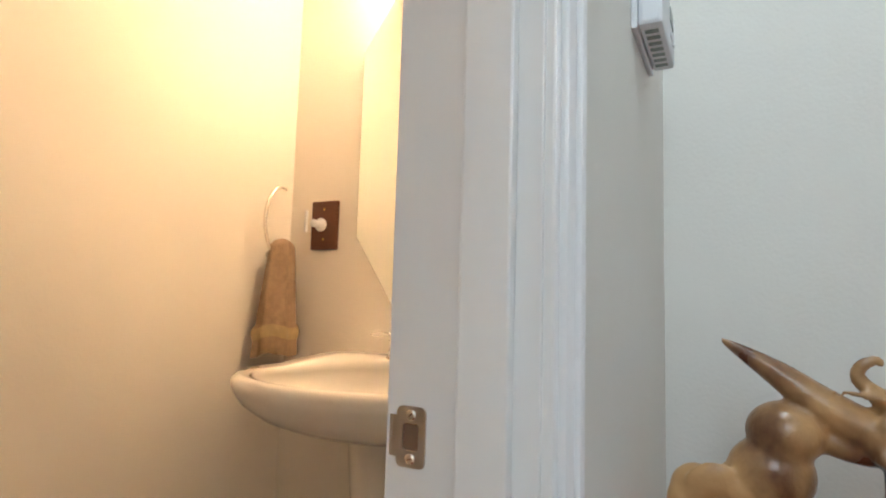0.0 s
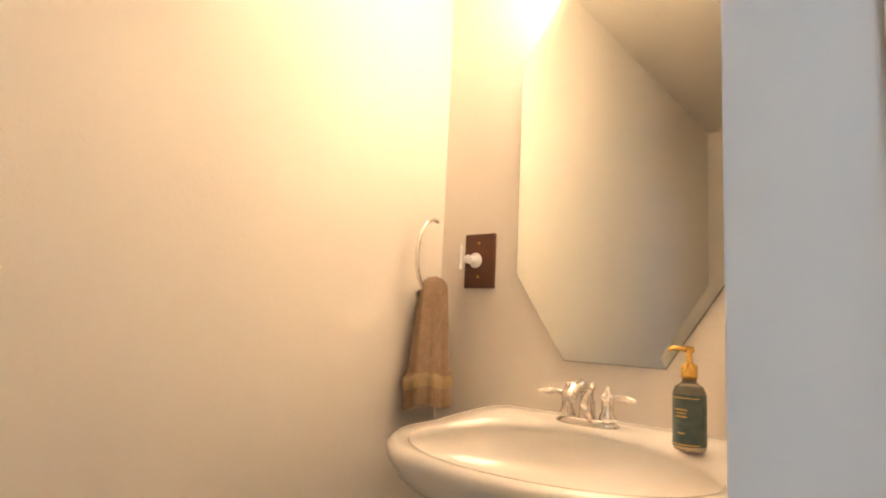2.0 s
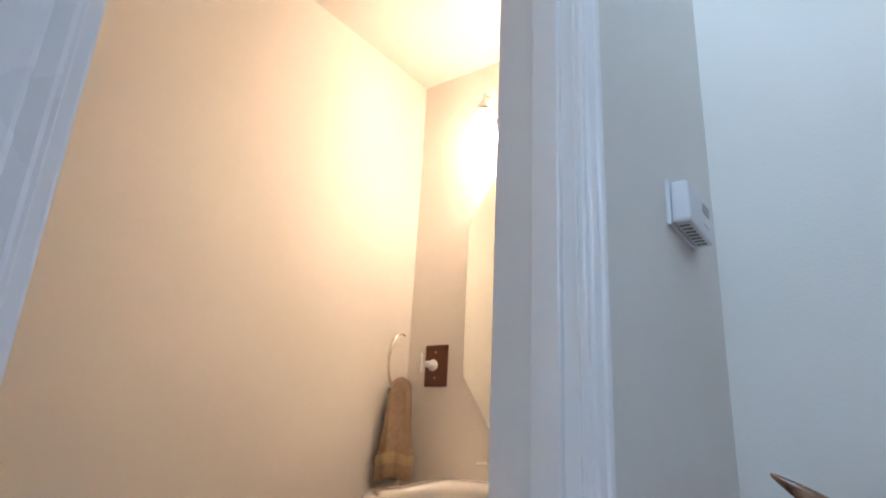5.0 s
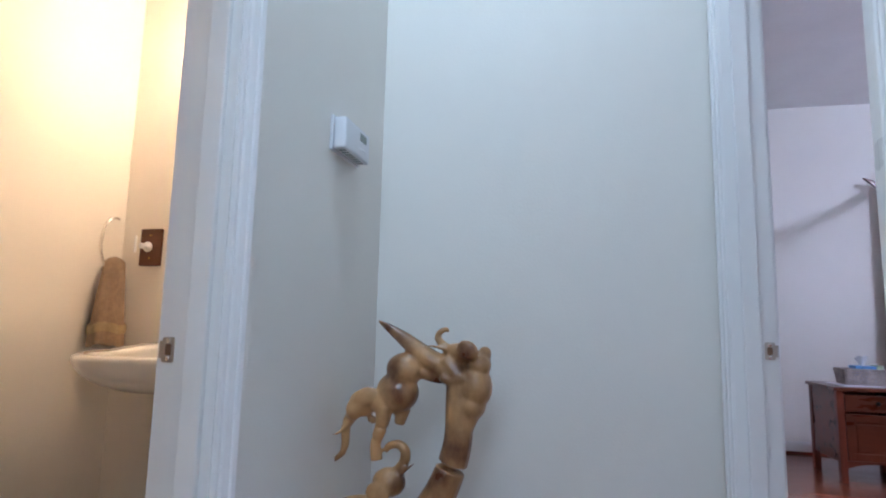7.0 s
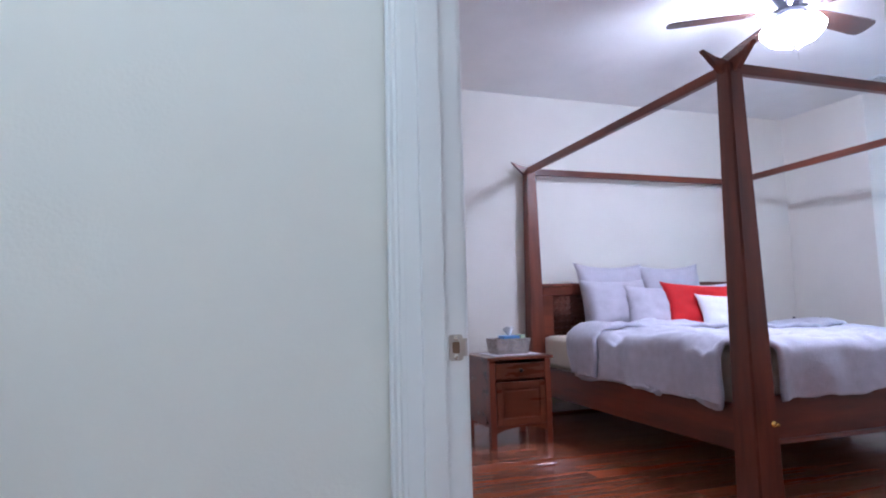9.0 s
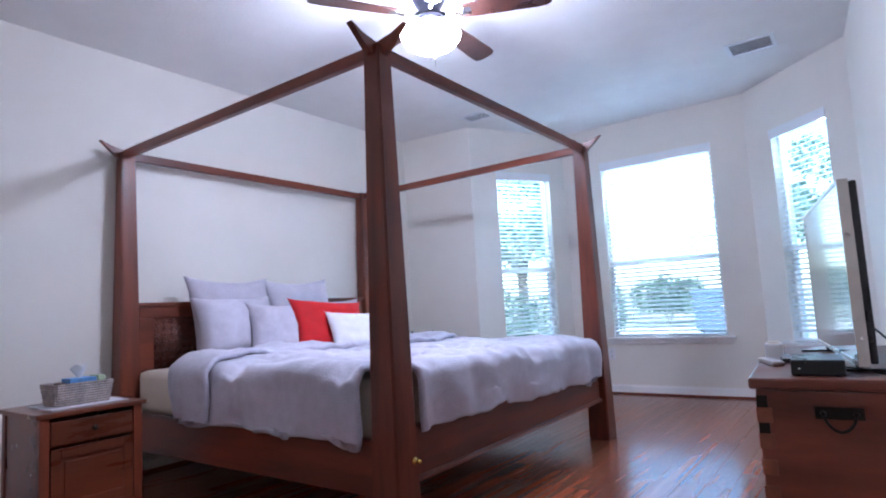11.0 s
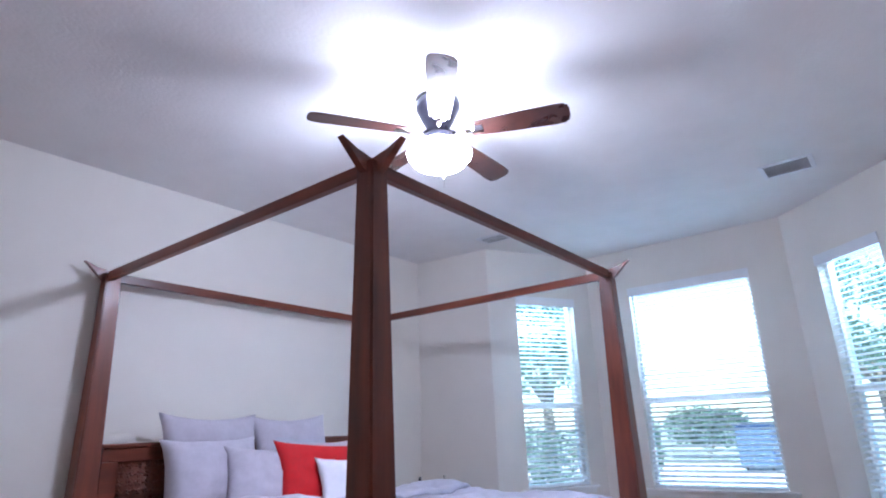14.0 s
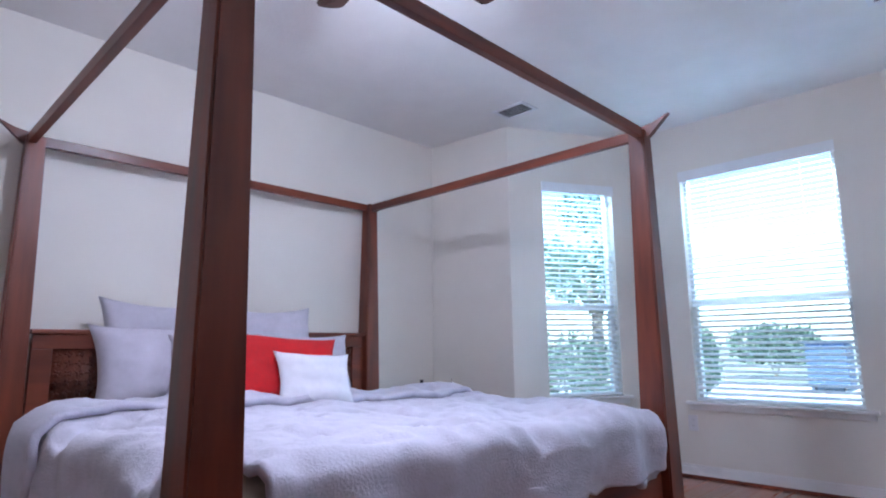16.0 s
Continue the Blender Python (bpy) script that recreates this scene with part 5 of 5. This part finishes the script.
def foliage(bm, centre, radii, count, size, rng):
    for _ in range(count):
        v = Vector((rng.gauss(0, 1), rng.gauss(0, 1), rng.gauss(0, 1))).normalized() * rng.uniform(0.55, 1.0)
        c = Vector(centre) + Vector((v.x * radii[0], v.y * radii[1], v.z * radii[2]))
        a = Vector((rng.uniform(-1, 1), rng.uniform(-1, 1), rng.uniform(-1, 1))).normalized() * size * rng.uniform(0.6, 1.2)
        b = a.cross(Vector((rng.uniform(-1, 1), rng.uniform(-1, 1), rng.uniform(-1, 1)))).normalized() * size * 0.45
        bm.faces.new([bm.verts.new(c - a), bm.verts.new(c + b), bm.verts.new(c + a), bm.verts.new(c - b)])


rng = random.Random(4)


def tree(x, y, h, spread, label):
    t = thing("tree", (x, y, -0.3), label, "tree", "trees outside")
    bm = bmesh.new()
    add_tube(bm, [(x, y, -0.3), (x + 0.05, y, h * 0.3), (x + 0.1, y + 0.1, h * 0.6)], [0.16, 0.12, 0.07], 10)
    tips = []
    for k in range(7):
        a = k * 0.9
        tip = (x + spread * 0.6 * math.cos(a), y + spread * 0.6 * math.sin(a), h * rng.uniform(0.55, 0.9))
        add_tube(bm, [(x + 0.06, y, h * 0.3 + 0.1 * k), ((x + tip[0]) / 2, (y + tip[1]) / 2, h * 0.6), tip], [0.06, 0.04, 0.015], 6)
        tips.append(tip)
    part("trunk", bm, BARK, t)
    bm = bmesh.new()
    for tip in tips + [(x, y, h * 0.95)]:
        foliage(bm, tip, (spread * 0.42, spread * 0.42, spread * 0.34), 420, 0.08, rng)
    part("crown", bm, LEAF, t, "loose crown of small green leaves")


tree(13.5, 7.9, 4.2, 2.0, "small leafy tree beyond the bay window")
tree(9.8, -0.6, 3.4, 1.3, "small leafy tree beside the house")
tree(17.5, 1.9, 4.2, 1.8, "leafy tree across the drive")
for x, y, ry, rz in ((27.5, 8.35, 1.5, 0.95), (9.8, 6.3, 1.2, 0.6), (9.6, 0.2, 0.9, 0.55), (13.5, 5.9, 0.35, 0.75)):
    sh = thing("shrub", (x, y, -0.3), "clipped green shrub outside the window", "shrub", "shrubs outside")
    bm = bmesh.new()
    for k in range(5):
        add_tube(bm, [(x, y, -0.3), (x + 0.1 * math.cos(k * 1.3), y + 0.3 * math.sin(k * 1.3), 0.4)], [0.03, 0.01], 5)
    part("stems", bm, BARK, sh)
    bm = bmesh.new()
    for k in (-1, 0, 1):
        foliage(bm, (x, y + 0.55 * k * ry, rz * (1.0 - 0.08 * abs(k - 0.3)) + 0.05), (0.6, ry * 0.6, rz * (0.95 - 0.1 * abs(k))), 900, 0.05 if x < 20 else 0.10, rng)
    part("leaves", bm, LEAF, sh)
bn = thing("wheeled_bin", (21.4, 5.3, -0.28), "large dark blue wheeled bin standing on the drive", "bin")
part("body", box((20.9, 4.85, -0.20), (21.9, 5.80, 0.95), 0.05), BIN, bn)
part("lid", box((20.85, 4.80, 0.95), (21.95, 5.85, 1.05), 0.04), BIN, bn)
for y in (4.95, 5.62):
    part("wheel", lathe([(0.09, 0), (0.09, 0.04)], (0, 0, 0), 18, m=Matrix.Translation((21.0, y + 0.04, -0.19)) @ Matrix.Rotation(radians(90), 4, "X")), BLACK, bn)

# ---- floor planks ----
prng = random.Random(11)
shared = {}


def inside(x, y):
    """Whether a place on plan is on the bedroom side of the bay walls."""
    if x > 7.02 or y < 0.70 or y > 5.12 or x > 5.98 and y > 4.30 + (5.98 - x) * 0.54:
        return False
    return not (x > 6.15 and y < 1.18 + (x - 6.15) * 1.02)


def plank(x0, x1, y0, y1):
    key = (round(x1 - x0, 3), round(y1 - y0, 3))
    if key not in shared:
        bm = bmesh.new()
        w, d = x1 - x0, y1 - y0
        c = 0.0009
        lo = [bm.verts.new(v) for v in ((0, 0, -0.011), (w, 0, -0.011), (w, d, -0.011), (0, d, -0.011))]
        mi = [bm.verts.new(v) for v in ((0, 0, -c), (w, 0, -c), (w, d, -c), (0, d, -c))]
        hi = [bm.verts.new(v) for v in ((c, c, 0), (w - c, c, 0), (w - c, d - c, 0), (c, d - c, 0))]
        for a, b in ((lo, mi), (mi, hi)):
            for q in range(4):
                bm.faces.new((a[q], a[(q + 1) % 4], b[(q + 1) % 4], b[q]))
        bm.faces.new(hi)
        bmesh.ops.scale(bm, verts=bm.verts, vec=(K, K, K))
        me = bpy.data.meshes.new("plank")
        bm.to_mesh(me)
        bm.free()
        me.materials.append(PLANK)
        shared[key] = me
    ob = new("plank", shared[key])
    ob.parent = floor
    ob.location = (x0 * K, y0 * K, 0)


W = 0.118
y = 0.70
row = 0
while y < 5.12:
    x = 1.0 - 0.3 * (row % 4)
    while x < 7.0:
        le = prng.choice((1.2, 1.5))
        a, b = max(x, 0.98), x + le
        if y + W > 4.24:
            b = min(b, 5.96 if y + W > 4.45 else 6.15)
        if y < 1.25:
            b = min(b, 6.25)
        b = min(b, 7.02)
        if b - a > 0.15 and a < b:
            plank(a, b - 0.0012, y, y + W - 0.0012)
        x += le
    y += W
    row += 1
y = -1.8
row = 0
while y < 1.55:
    for a, b in ((0.125, 0.985),):
        plank(a, b, y, y + W - 0.0012)
    y += W
    row += 1
part("floor_bath", box((-0.73, -0.6, -0.012), (0.12, 1.58, 0.0)), material("bath_floor_tile", (0.52, 0.45, 0.36), 0.4, 0, 6, 0.1), None, "beige bathroom floor", kind="structure")
part("floor_doorway", box((0.986, JR, -0.0115), (1.0, JL, -0.001)), PLANK, None, "wood threshold", kind="structure")
